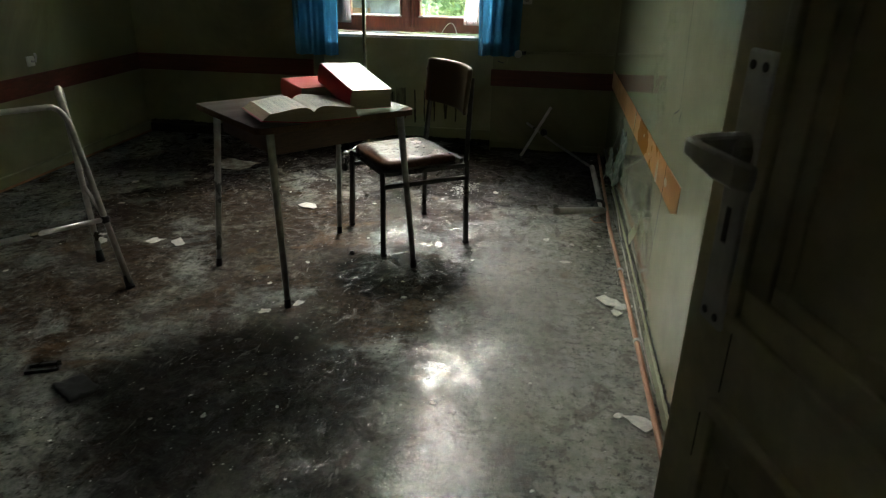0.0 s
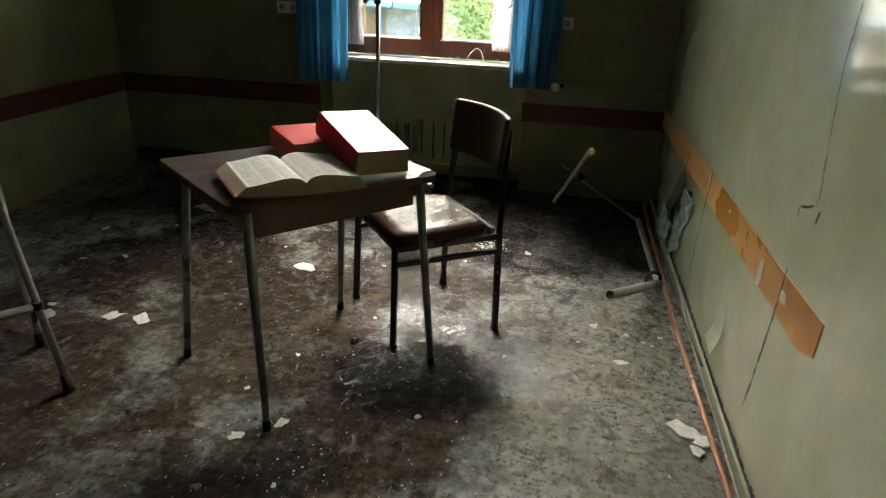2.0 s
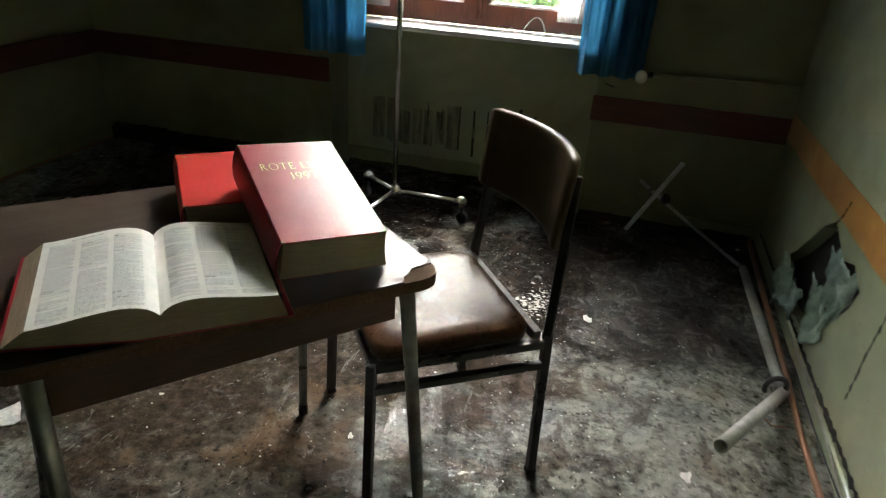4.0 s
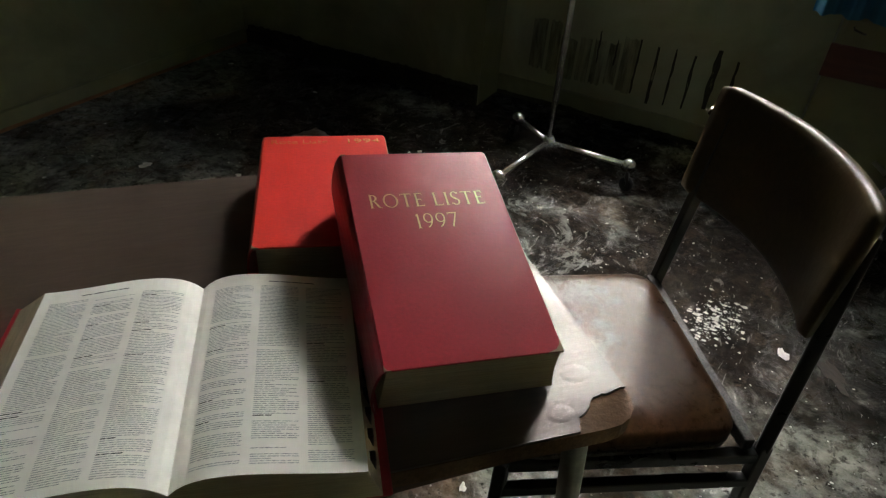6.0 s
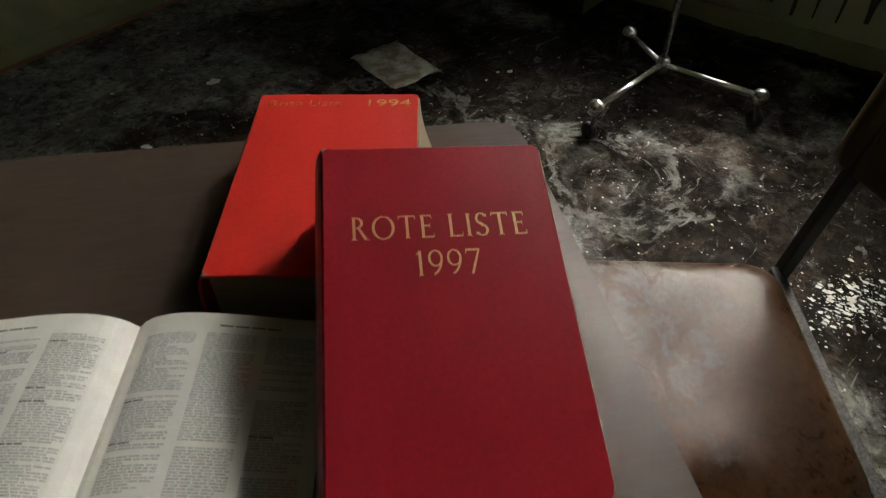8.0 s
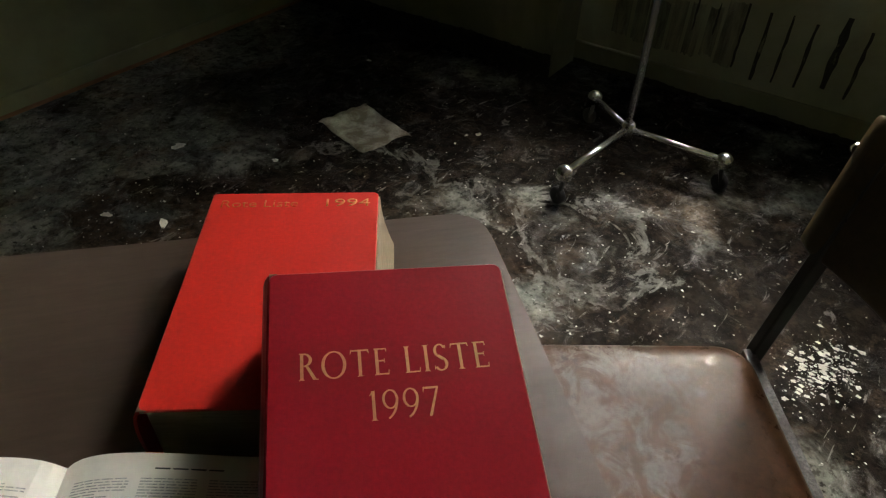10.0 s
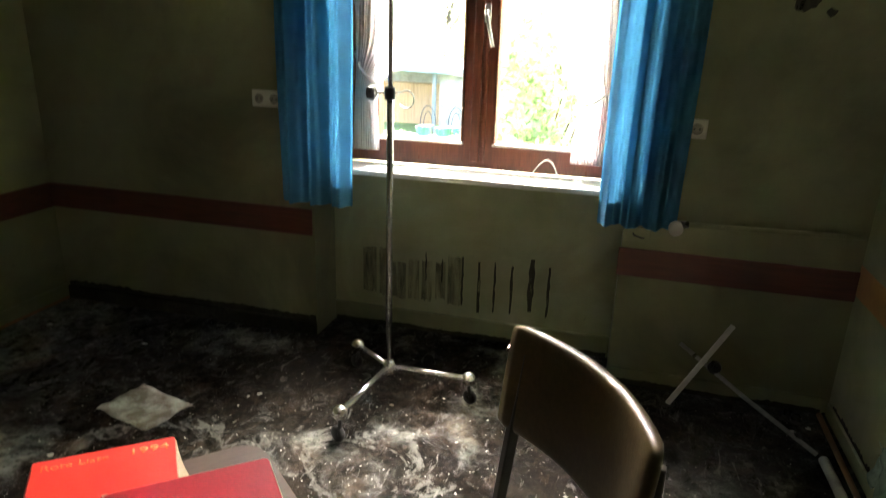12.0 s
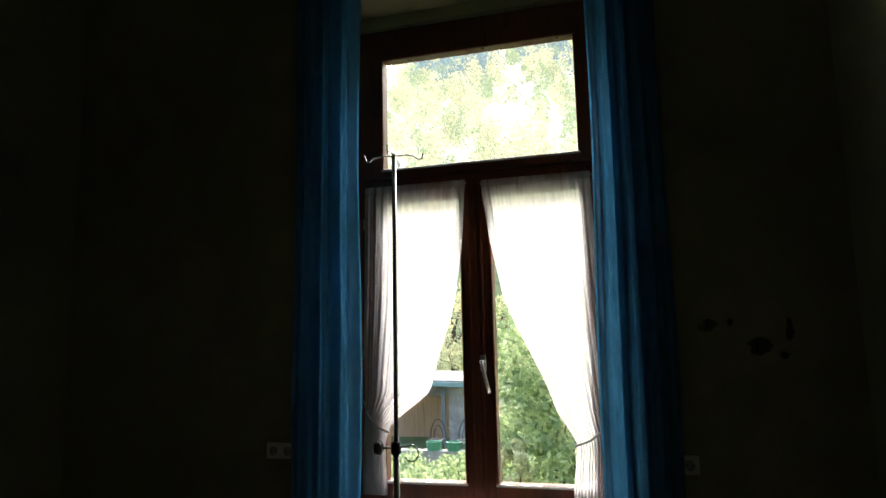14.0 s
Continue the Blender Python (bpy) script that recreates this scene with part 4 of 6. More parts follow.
for x, y, s in ((BLx, BLy, -1), (BRx, BRy, 1)):
    lg = part("leg", rod((x, y, 0.012), (x * 0.93, y + 0.0, 0.43)), M_BLACK, chair)
    sub("foot_cap", rod((x, y, 0), (x, y, 0.015), 0.026, 0.026), M_RUBBER, lg)
    part("back_post", rod((x * 0.93, y, 0.42), (s * 0.190 - 0.022, y + 0.048, 0.81)), M_BLACK, chair)
for s, (fx, fy), (bx, by) in ((-1, (FLx, FLy), (BLx, BLy)), (1, (FRx, FRy), (BRx, BRy))):
    part("seat_rail", rod((fx * 0.93, fy + 0.02, 0.405), (bx * 0.93, by, 0.405), 0.022, 0.022), M_BLACK, chair)
    part("stretcher", rod((fx * 0.95, fy + 0.01, 0.345), (bx * 0.95, by, 0.345), 0.02, 0.02), M_BLACK, chair)
part("cross_rail", rod((FLx * 0.93, FLy + 0.02, 0.405), (FRx * 0.93, FRy + 0.02, 0.405)), M_BLACK, chair)
part("cross_rail", rod((BLx * 0.93, BLy - 0.01, 0.405), (BRx * 0.93, BRy - 0.01, 0.405)), M_BLACK, chair)
part("seat_pan_lip", box(-0.214, 0.218, 0.188, 0.208, 0.4165, 0.441, 0.003), M_TRIM, chair, "dusty grey edge strip behind the cushion")


def cushion(hx, hy, z0, z1, crown, n=26, r=0.03, corner=0.05):
    """A padded pad: rounded plan, soft edge, slight hollow."""
    bm = bmesh.new()
    ring = round_rect(hx, hy, corner, 7)
    levels = [(1.0, z0), (1.0, z0 + (z1 - z0) * 0.45)]
    for i in range(1, 6):
        a = i / 5 * math.pi / 2
        levels.append((1 - r * (1 - math.cos(a)) / min(hx, hy) * 1.0, z0 + (z1 - z0) * (0.45 + 0.55 * math.sin(a))))
    for k in (0.75, 0.5, 0.25):
        levels.append((k * levels[6][0], z1 + crown * (1 - k)))
    rings = [[bm.verts.new((x * s, y * s, z)) for x, y in ring] for s, z in levels]
    m = len(ring)
    for r0, r1 in zip(rings, rings[1:]):
        for k in range(m):
            bm.faces.new((r0[k], r0[(k + 1) % m], r1[(k + 1) % m], r1[k]))
    bm.faces.new(rings[0])
    bm.faces.new(rings[-1])
    return bm


seat = part("seat", cushion(0.213, 0.196, 0.417, 0.462, -0.006, r=0.058), M_SEAT, chair, "worn brown vinyl seat with dusty patches", True)
seat.matrix_basis = Matrix.Translation((-0.004, -0.004, 0))
sub("seat_trim", slab(round_rect(0.217, 0.190, 0.05), "z", 0.4165, 0.424, [round_rect(0.20, 0.175, 0.04)]), M_TRIM, seat)


def backrest():
    bm = bmesh.new()
    nx, prof = 22, []
    # closed section in (depth, height): soft padded board leaning back
    for a in range(20):
        t = 2 * math.pi * a / 20
        c, s = math.cos(t), math.sin(t)
        prof.append((0.0145 * math.copysign(abs(c) ** 0.5, c), 0.110 * math.copysign(abs(s) ** 0.2, s)))
    rings = []
    for i in range(nx + 1):
        u = -1 + 2 * i / nx
        x = 0.221 * u - 0.025
        k = 1.0 if abs(u) < 0.95 else 1 - ((abs(u) - 0.95) / 0.05) ** 2 * 0.5
        kh = 1.0 if abs(u) < 0.94 else 1 - ((abs(u) - 0.94) / 0.06) ** 2 * 0.06
        y0 = 0.290 - 0.055 * u * u
        rings.append([bm.verts.new((x, y0 + d * k + (h * kh) * 0.11, 0.748 + h * kh)) for d, h in prof])
    m = len(prof)
    for r0, r1 in zip(rings, rings[1:]):
        for k in range(m):
            bm.faces.new((r0[k], r0[(k + 1) % m], r1[(k + 1) % m], r1[k]))
    bm.faces.new(rings[0])
    bm.faces.new(rings[-1])
    return bm


back = part("backrest", backrest(), M_VINYL, chair, "curved brown vinyl backrest", True)
for s in (-1,):
    sub("back_screw", lathe([(0.008, 0), (0.008, 0.004), (0.004, 0.006)], 12, None, Matrix.Translation((-0.025 + s * 0.223, 0.238, 0.80)) @ pose(0, 0, 0, 0, 90 * s, 0)), M_CHROME, back)


# ---- books ----
def axes(o, x, y):
    x = Vector(x).normalized()
    z = x.cross(Vector(y)).normalized()
    y = z.cross(x)
    m = Matrix((x, y, z)).transposed().to_4x4()
    m.translation = o
    return m


def glyph(ch):
    """Roman capital or figure of cap height 1: its strokes as outlines, and its width."""
    S, T, X = 0.115, 0.050, 0.055
    out = []

    def quad(x0, y0, x1, y1):
        out.append([(x0, y0), (x1, y0), (x1, y1), (x0, y1)])

    def stroke(a, b, w0, w1):
        out.append([(a[0] - w0 / 2, a[1]), (a[0] + w0 / 2, a[1]), (b[0] + w1 / 2, b[1]), (b[0] - w1 / 2, b[1])])

    def foot(x, y):
        out.append([(x - S / 2 - X, y), (x + S / 2 + X, y), (x + S / 2, y + (0.045 if y < 0.5 else -0.045)), (x - S / 2, y + (0.045 if y < 0.5 else -0.045))])

    def stem(x, top=True, low=True):
        quad(x - S / 2, 0, x + S / 2, 1)
        if top:
            foot(x, 1.0)
        if low:
            foot(x, 0.0)

    def bow(cx, cy, rx_, ry_, a0, a1, thick, thin, n=16):
        """Part of a ring that swells at its sides."""
        for i in range(n):
            q = []
            for a, k in ((a0 + (a1 - a0) * i / n, 1), (a0 + (a1 - a0) * (i + 1) / n, 1), (a0 + (a1 - a0) * (i + 1) / n, 0), (a0 + (a1 - a0) * i / n, 0)):
                c, d = math.cos(radians(a)), math.sin(radians(a))
                q.append((cx + c * (rx_ - (0 if k else thick)), cy + d * (ry_ - (0 if k else thin))))
            out.append(q)

    def arm(x0, x1, y, tip):
        quad(x0, y, x1, y + T)
        out.append([(x1 - 0.03, y + T / 2), (x1, y + T / 2), (x1 + 0.015, y + tip), (x1 - 0.008, y + tip)])
    if ch == "R":
        stem(0.14)
        bow(0.20, 0.745, 0.30, 0.255, -90, 90, S, T)
        stroke((0.60, 0.0), (0.32, 0.51), 0.14, 0.11)
        quad(0.53, 0, 0.72, 0.03)
        return out, 0.72
    if ch == "O":
        bow(0.44, 0.5, 0.44, 0.52, 0, 360, S, T, 32)
        return out, 0.90
    if ch == "T":
        stem(0.36, False)
        quad(0.04, 0.945, 0.68, 1.0)
        stroke((0.03, 0.85), (0.06, 0.98), 0.022, 0.045)
        stroke((0.69, 0.85), (0.66, 0.98), 0.022, 0.045)
        return out, 0.73
    if ch in "EL":
        stem(0.14)
        arm(0.14, 0.55 if ch == "E" else 0.58, 0.0, 0.17)
        if ch == "E":
            arm(0.14, 0.50, 0.95, -0.11)
            arm(0.14, 0.42, 0.50, 0.10)
            arm(0.14, 0.42, 0.50, -0.06)
        return out, 0.60
    if ch == "I":
        stem(0.14)
        return out, 0.29
    if ch == "S":
        bow(0.27, 0.755, 0.23, 0.265, 25, 262, 0.10, T)
        bow(0.27, 0.245, 0.26, 0.265, -155, 82, 0.11, T)
        stroke((0.40, 0.40), (0.16, 0.60), 0.19, 0.17)
        stroke((0.49, 0.82), (0.48, 0.96), 0.02, 0.04)
        stroke((0.03, 0.05), (0.04, 0.18), 0.04, 0.02)
        return out, 0.55
    if ch == "1":
        stem(0.24, False)
        stroke((0.10, 0.84), (0.24, 0.97), 0.03, 0.09)
        return out, 0.44
    if ch == "9":
        bow(0.30, 0.68, 0.29, 0.335, 0, 360, 0.095, T, 26)
        bow(0.02, 0.72, 0.57, 0.76, -70, -2, 0.09, 0.06, 12)
        return out, 0.64
    if ch == "7":
        quad(0.03, 0.93, 0.60, 1.0)
        stroke((0.22, 0.0), (0.56, 0.96), 0.11, 0.08)
        stroke((0.03, 0.83), (0.06, 0.98), 0.022, 0.045)
        return out, 0.62
    return out, 0.30


def lettering(text, width, height, cx, base):
    """Serif capitals stamped as thin raised foil, fitted to a width and a cap height."""
    shapes, x = [], 0.0
    for ch in text:
        polys, adv = glyph(ch)
        shapes += [[(px + x, py) for px, py in poly] for poly in polys]
        x += adv + 0.10
    x -= 0.10
    bm = bmesh.new()
    for k, poly in enumerate(shapes):
        hgt = 0.00012 + 0.00002 * (k % 9)
        flat = [(cx + (px / x - 0.5) * width, base + py * height) for px, py in poly]
        lo, hi = [bm.verts.new((px, py, 0.0)) for px, py in flat], [bm.verts.new((px, py, hgt)) for px, py in flat]
        bm.faces.new(hi)
        for i in range(len(lo)):
            j = (i + 1) % len(lo)
            bm.faces.new((lo[i], lo[j], hi[j], hi[i]))
    bmesh.ops.recalc_face_normals(bm, faces=bm.faces[:])
    return bm


def small_lettering(text, width, height, cx, base):
    cu = bpy.data.curves.new("letters", "FONT")
    cu.body, cu.size, cu.extrude = text, 1.0, 0.0
    cu.resolution_u, cu.offset = 4, -0.002
    tmp = bpy.data.objects.new("letters", cu)
    scene.collection.objects.link(tmp)
    dg = bpy.context.evaluated_depsgraph_get()
    me = bpy.data.meshes.new_from_object(tmp.evaluated_get(dg))
    bpy.data.objects.remove(tmp)
    bm = bmesh.new()
    bm.from_mesh(me)
    bpy.data.meshes.remove(me)
    xs = [v.co.x for v in bm.verts]
    ys = [v.co.y for v in bm.verts]
    x0, x1, y0, y1 = min(xs), max(xs), min(ys), max(ys)
    for v in bm.verts:
        v.co = Vector((cx + ((v.co.x - x0) / (x1 - x0) - 0.5) * width, base + (v.co.y - y0) / (y1 - y0) * height, 0))
    out = bmesh.ops.extrude_face_region(bm, geom=bm.faces[:])
    bmesh.ops.translate(bm, vec=(0, 0, 0.00015), verts=[g for g in out["geom"] if isinstance(g, bmesh.types.BMVert)])
    return bm


def book(name, m, w, h, t, cover, label, titles, gold, wear=()):
    """Closed book: local origin at the middle of its front cover, x across, y to the head, z out of the cover."""
    ob = tagged(empty(name, m), label, "book", "books on the table")
    part("front_cover", eased(slab(round_rect(w / 2, h / 2, 0.006, 3), "z", -0.003, 0), 0.0008), cover, ob)
    part("back_cover", eased(slab(round_rect(w / 2 - 0.001, h / 2 - 0.006, 0.006, 3), "z", -t, -t + 0.003), 0.0008), cover, ob).matrix_basis = Matrix.Translation((0.012, 0, 0))
    # page block with hollowed fore edge
    sec = []
    for i in range(9):
        a = -1 + 2 * i / 8
        sec.append((w / 2 + 0.0015 - 0.003 * (1 - a * a) + 0.007 * (1 - a), -t / 2 + a * (t / 2 - 0.003)))
    sec += [(-w / 2 + 0.004, t / 2 - 0.003 - t / 2), (-w / 2 + 0.004, -t / 2 - t / 2 + 0.003)]
    bm = slab(sec, "y", -h / 2 + 0.005, h / 2 - 0.005)
    part("page_block", bm, M_EDGE, ob, "yellowed page edges")
    sp = []
    for i in range(11):
        a = radians(90 + 180 * i / 10)
        sp.append((-w / 2 + 0.002 + 0.010 * math.cos(a), -t / 2 + t / 2 * math.sin(a)))
    for i in range(11):
        a = radians(270 - 180 * i / 10)
        sp.append((-w / 2 + 0.002 + 0.007 * math.cos(a), -t / 2 + (t / 2 - 0.003) * math.sin(a)))
    part("spine", slab(sp, "y", -h / 2, h / 2), cover, ob, "rounded book spine")
    for text, tw, th, cx, base, *own in titles:
        p = part("title", (lettering if text.isupper() or text == "1997" else small_lettering)(text, tw, th, cx, base), own[0] if own else gold, ob, "gold lettering")
        p.location = (0, 0, 0.0002)
    for sx, sy, s in wear:
        c = [(sx * w / 2, sy * (h / 2 - s)), (sx * w / 2, sy * h / 2), (sx * (w / 2 - s), sy * h / 2), (sx * (w / 2 - s * 0.45), sy * (h / 2 - s * 0.18)), (sx * (w / 2 - s * 0.15), sy * (h / 2 - s * 0.5))]
        part("worn_corner", slab(c, "z", -0.0032, 0.0003), M_EDGE, ob, "pale worn book corner")
    return ob


# page-edge grain runs along the book, across its thickness
RW, RH, RT = 0.182, 0.289, 0.077
rx, ry = Vector((0.78, 0.62, 0.0)), Vector((-0.62, 0.78, 0.0))
book("red_book", axes((-0.479, 3.357, 0.7405 + RT), rx, ry), RW, RH, RT, M_RED, "scarlet cloth reference book lying flat on the table", [("Rote Liste", 0.083, 0.0125, -0.038, RH / 2 - 0.026), ("1994", 0.048, 0.0135, 0.058, RH / 2 - 0.026, M_GOLDF)], M_GOLDW, [(-1, -1, 0.008)])
wx, wy = Vector((0.1285, 0.127, -0.010)), Vector((-0.2015, 0.205, 0.0715))
book("crimson_book", axes((-0.248, 3.260, 0.8665), wx, wy), 0.182, 0.296, 0.085, M_CRIM, "crimson cloth reference book leaning on the scarlet one", [("ROTE LISTE", 0.138, 0.0208, -0.001, 0.0578), ("1997", 0.051, 0.0215, 0.002, 0.0245)], M_GOLD, [(1, -1, 0.016), (-1, -1, 0.007), (-1, 1, 0.006)])

# open book
OM = pose(-0.402, 3.028, 0.7405, 0, 0, 39.2)
obook = tagged(empty("open_book", OM), "thick open book with small printed columns on yellowed pages", "book", "books on the table")
PW, PH = 0.167, 0.272


def page_z(x):
    a = abs(x) / PW
    return 0.040 + 0.021 * (1 - math.exp(-a * 9)) * (1 - 0.52 * a) + 0.003 * math.sin(a * 5) - (0.004 if x > 0 else 0.0) * a


def page_block(side):
    bm = bmesh.new()
    n = 22
    rows = []
    for yy in (-PH / 2, PH / 2):
        upper, lower = [], []
        for i in range(n + 1):
            x = side * PW * i / n
            upper.append(bm.verts.new((x, yy, page_z(x))))
            lift = 0.0205 * max(0.0, -x - 0.026) / 0.141
            lower.append(bm.verts.new((x * (1.19 if side < 0 else 1.08), yy, 0.0045 + lift)))
        rows.append((upper, lower))
    (u0, l0), (u1, l1) = rows
    for i in range(n):
        for q, mi in (((u0[i], u0[i + 1], u1[i + 1], u1[i]), 0), ((l0[i], l0[i + 1], l1[i + 1], l1[i]), 1), ((u0[i], u0[i + 1], l0[i + 1], l0[i]), 1), ((u1[i], u1[i + 1], l1[i + 1], l1[i]), 1)):
            bm.faces.new(q).material_index = mi
    for i in (0, n):
        bm.faces.new((u0[i], u1[i], l1[i], l0[i])).material_index = 1
    return bm


for side in (-1, 1):
    part("page_block", page_block(side), (M_PAPER, M_EDGE), obook, "stack of yellowed pages")
part("cover", box(-0.030, 0.190, -PH / 2 + 0.001, PH / 2 - 0.001, 0.0, 0.004, 0.0015, 1), M_CRIM, obook, "dark red cloth cover")
part("cover", slab([(-0.0302, 0.0), (-0.2035, 0.0205), (-0.2035, 0.0245), (-0.0302, 0.004)], "y", -PH / 2 + 0.001, PH / 2 + 0.004), M_CRIM, obook, "dark red cloth cover lifted off the table")
for k in range(6):
    y = -0.118 + 0.026 * k
    part("thumb_tab", box(PW + 0.0005 + 0.0006 * k, PW + 0.009, y, y + 0.011, 0.016, 0.034, 0.001, 1), M_BLACK, obook, "black thumb index mark")


def print_columns(side, bold):
    rng = random.Random(20 + side)
    bm = bmesh.new()
    cols = ((0.017, 0.059), (0.067, 0.108), (0.116, 0.156))
    for a, b in cols:
        y = PH / 2 - 0.020
        while y > -PH / 2 + 0.012:
            y -= 0.00235
            kind = rng.random()
            if kind < 0.06:
                y -= 0.0018
                continue
            head = kind < 0.10
            x, end = a, b if rng.random() < 0.75 else a + (b - a) * rng.uniform(0.35, 0.95)
            hgt = 0.0012 if head else 0.0009
            while x < end - 0.002:
                w = min(rng.uniform(0.003, 0.010), end - x)
                xs = (side * x, side * (x + w)) if side > 0 else (-(a + b - x), -(a + b - x) + w)
                q = [(xs[0], y), (xs[1], y), (xs[1], y + hgt), (xs[0], y + hgt)]
                if head == bold:
                    bm.faces.new([bm.verts.new((px, py, page_z(px) + 0.0003)) for px, py in q])
                x += w + 0.0011
                if head and x > a + (b - a) * 0.3:
                    break
    if bold:
        for i in range(4):
            x = 0.075 + i * 0.013
            bm.faces.new([bm.verts.new((side * px, py, page_z(side * px) + 0.0003)) for px, py in ((x, PH / 2 - 0.0140), (x + 0.011, PH / 2 - 0.0140), (x + 0.011, PH / 2 - 0.0127), (x, PH / 2 - 0.0127))])
    return bm


for side in (-1, 1):
    tagged(part("print", print_columns(side, False), M_INK, obook, "columns of fine grey print"), kind="stuff")
    tagged(part("bold_print", print_columns(side, True), M_BOLD, obook, "short bold black headings"), kind="stuff")

# ---- drip stand ----
stand = tagged(empty("drip_stand", Matrix.Translation((-0.704, 5.036, 0))), "chrome drip stand on three castors", "drip stand")
part("pole", tube([(0, 0, 0.10), (0.001, 0, 0.8), (0.002, 0.0, 1.2)], 0.0125, 14), M_CHROME, stand, "", True)
part("inner_pole", tube([(0.002, 0, 1.2), (0.006, 0.0, 2.325)], 0.009, 12), M_CHROME, stand, "thinner telescopic rod", True)
part("hub", lathe([(0.0, 0.085), (0.022, 0.085), (0.026, 0.10), (0.026, 0.135), (0.018, 0.15), (0.0, 0.15)], 18), M_CHROME, stand, "", True)
cl = part("clamp", lathe([(0.013, 1.165), (0.019, 1.168), (0.019, 1.208), (0.013, 1.212)], 16), M_BLACK, stand, "dark height clamp", True)
sub("knob", lathe([(0.0, 0.0), (0.016, 0.0), (0.026, 0.006), (0.028, 0.016), (0.024, 0.027), (0.012, 0.032), (0.0, 0.033)], 8, None, Matrix.Translation((-0.05, -0.01, 1.19)) @ pose(0, 0, 0, 0, -90, 0)), M_BLACK, cl)
sub("knob_stem", tube([(-0.052, -0.01, 1.19), (0, 0, 1.19)], 0.005, 8), M_CHROME, cl)
ring = [(0.015, 0, 1.19), (0.035, -0.003, 1.195)] + [(0.062 + 0.028 * math.cos(radians(a)), -0.004, 1.172 + 0.03 * math.sin(radians(a))) for a in range(130, -170, -20)]
sub("hook_ring", tube(ring, 0.0028, 8), M_CHROME, cl, True)
for wx_, wy_ in ((-0.756, 4.68), (-0.380, 5.055), (-0.897, 5.186)):
    ex, ey = wx_ + 0.704, wy_ - 5.036
    lg = part("foot_bar", tube([(ex * 0.05, ey * 0.05, 0.122), (ex * 0.95, ey * 0.95, 0.115)], 0.012, 12), M_CHROME, stand, "", True)
    sub("end_ball", ball((ex, ey, 0.113), 0.029), M_CHROME, lg, True)
    ca = part("castor", lathe([(0.0, 0.0), (0.026, 0.001), (0.029, 0.006), (0.029, 0.018), (0.026, 0.023), (0.0, 0.024)], 20, None, Matrix.Translation((ex * 1.04 - 0.012, ey * 1.04, 0.0295)) @ pose(0, 0, 0, 0, 90, 65)), M_RUBBER, stand, "black rubber castor", True)
    sub("fork", tube([(ex, ey, 0.10), (ex * 1.01, ey * 1.01, 0.07), (ex * 1.04, ey * 1.04, 0.03)], 0.008, 8), M_BLACK, ca)
for i, a in enumerate((8, 98, 188, 278)):
    d = Vector((math.cos(radians(a)), math.sin(radians(a)), 0))
    b0 = Vector((0.006, 0, 2.315))
    part("hook", tube([b0, b0 + d * 0.05 + Vector((0, 0, 0.004)), b0 + d * 0.085 - Vector((0, 0, 0.004)), b0 + d * 0.098 - Vector((0, 0, 0.018)), b0 + d * 0.112 - Vector((0, 0, 0.016)), b0 + d * 0.12 + Vector((0, 0, 0.012))], 0.0032, 8), M_CHROME, stand, "", True)

# ---- walking frame ----
walker = tagged(empty("walking_frame", Matrix.Translation((-1.3, 2.93, 0))), "grey aluminium walking frame with black rubber feet", "walking frame")
WI = Matrix.Translation((1.3, -2.93, 0))
side_dir = Vector((-0.61, -0.79, 0)) * 0.52


def side_frame(off):
    A, B = Vector((-1.157, 2.822, 0)), Vector((-1.455, 3.05, 0))
    At, Bt = Vector((-1.362, 2.905, 0.745)), Vector((-1.415, 2.975, 0.74))
    mid = (At + Bt) / 2 + Vector((-0.01, 0, 0.11))
    pts = [A + Vector((0, 0, 0.02)), A.lerp(At, 0.5)] + arc(At, At + Vector((-0.018, 0.004, 0.07)), mid * 0.5 + (At + Bt) * 0.25 + Vector((-0.003, 0, 0.02)), 5) + arc(mid * 0.5 + (At + Bt) * 0.25 + Vector((-0.006, 0.003, 0.02)), Bt + Vector((0.0, 0.002, 0.07)), Bt, 5) + [B.lerp(Bt, 0.5), B + Vector((0, 0, 0.02))]
    f = part("side_frame", tube([WI @ (p + off) for p in pts], 0.0125, 12), M_ALU, walker, "", True)
    sub("side_brace", tube([WI @ (A.lerp(At, 0.42) + off), WI @ (B.lerp(Bt, 0.52) + off)], 0.009, 10), M_ALU, f, True)
    for p, q in ((A, At), (B, Bt)):
        d = (q - p).normalized()
        sub("rubber_foot", tube([WI @ (p + off), WI @ (p + off + d * 0.012), WI @ (p + off + d * 0.06)], 0.021, 12, None, 0.016), M_RUBBER, f, True)
    return A, At, B, Bt


A, At, B, Bt = side_frame(Vector((0, 0, 0)))
side_frame(side_dir)
h0, h1 = A.lerp(At, 0.82), A.lerp(At, 0.82) + side_dir
part("upper_bar", tube([WI @ p for p in arc(h0, h0 + Vector((-0.012, 0, 0.158)), h0 + side_dir * 0.16 + Vector((0, 0, 0.155)), 6) + arc(h0 + side_dir * 0.84 + Vector((0, 0, 0.155)), h1 + Vector((0.012, 0, 0.158)), h1, 6)], 0.0115, 12), M_ALU, walker, "", True)
j0 = A.lerp(At, 0.40)
part("lower_bar", tube([WI @ j0, WI @ (j0 + side_dir)], 0.0105, 12), M_ALU, walker, "", True)
for p in (j0, j0 + side_dir):
    part("joint_collar", lathe([(0.016, -0.015), (0.018, -0.01), (0.018, 0.01), (0.016, 0.015)], 12, None, Matrix.Translation(WI @ p)), M_BLACK, walker)


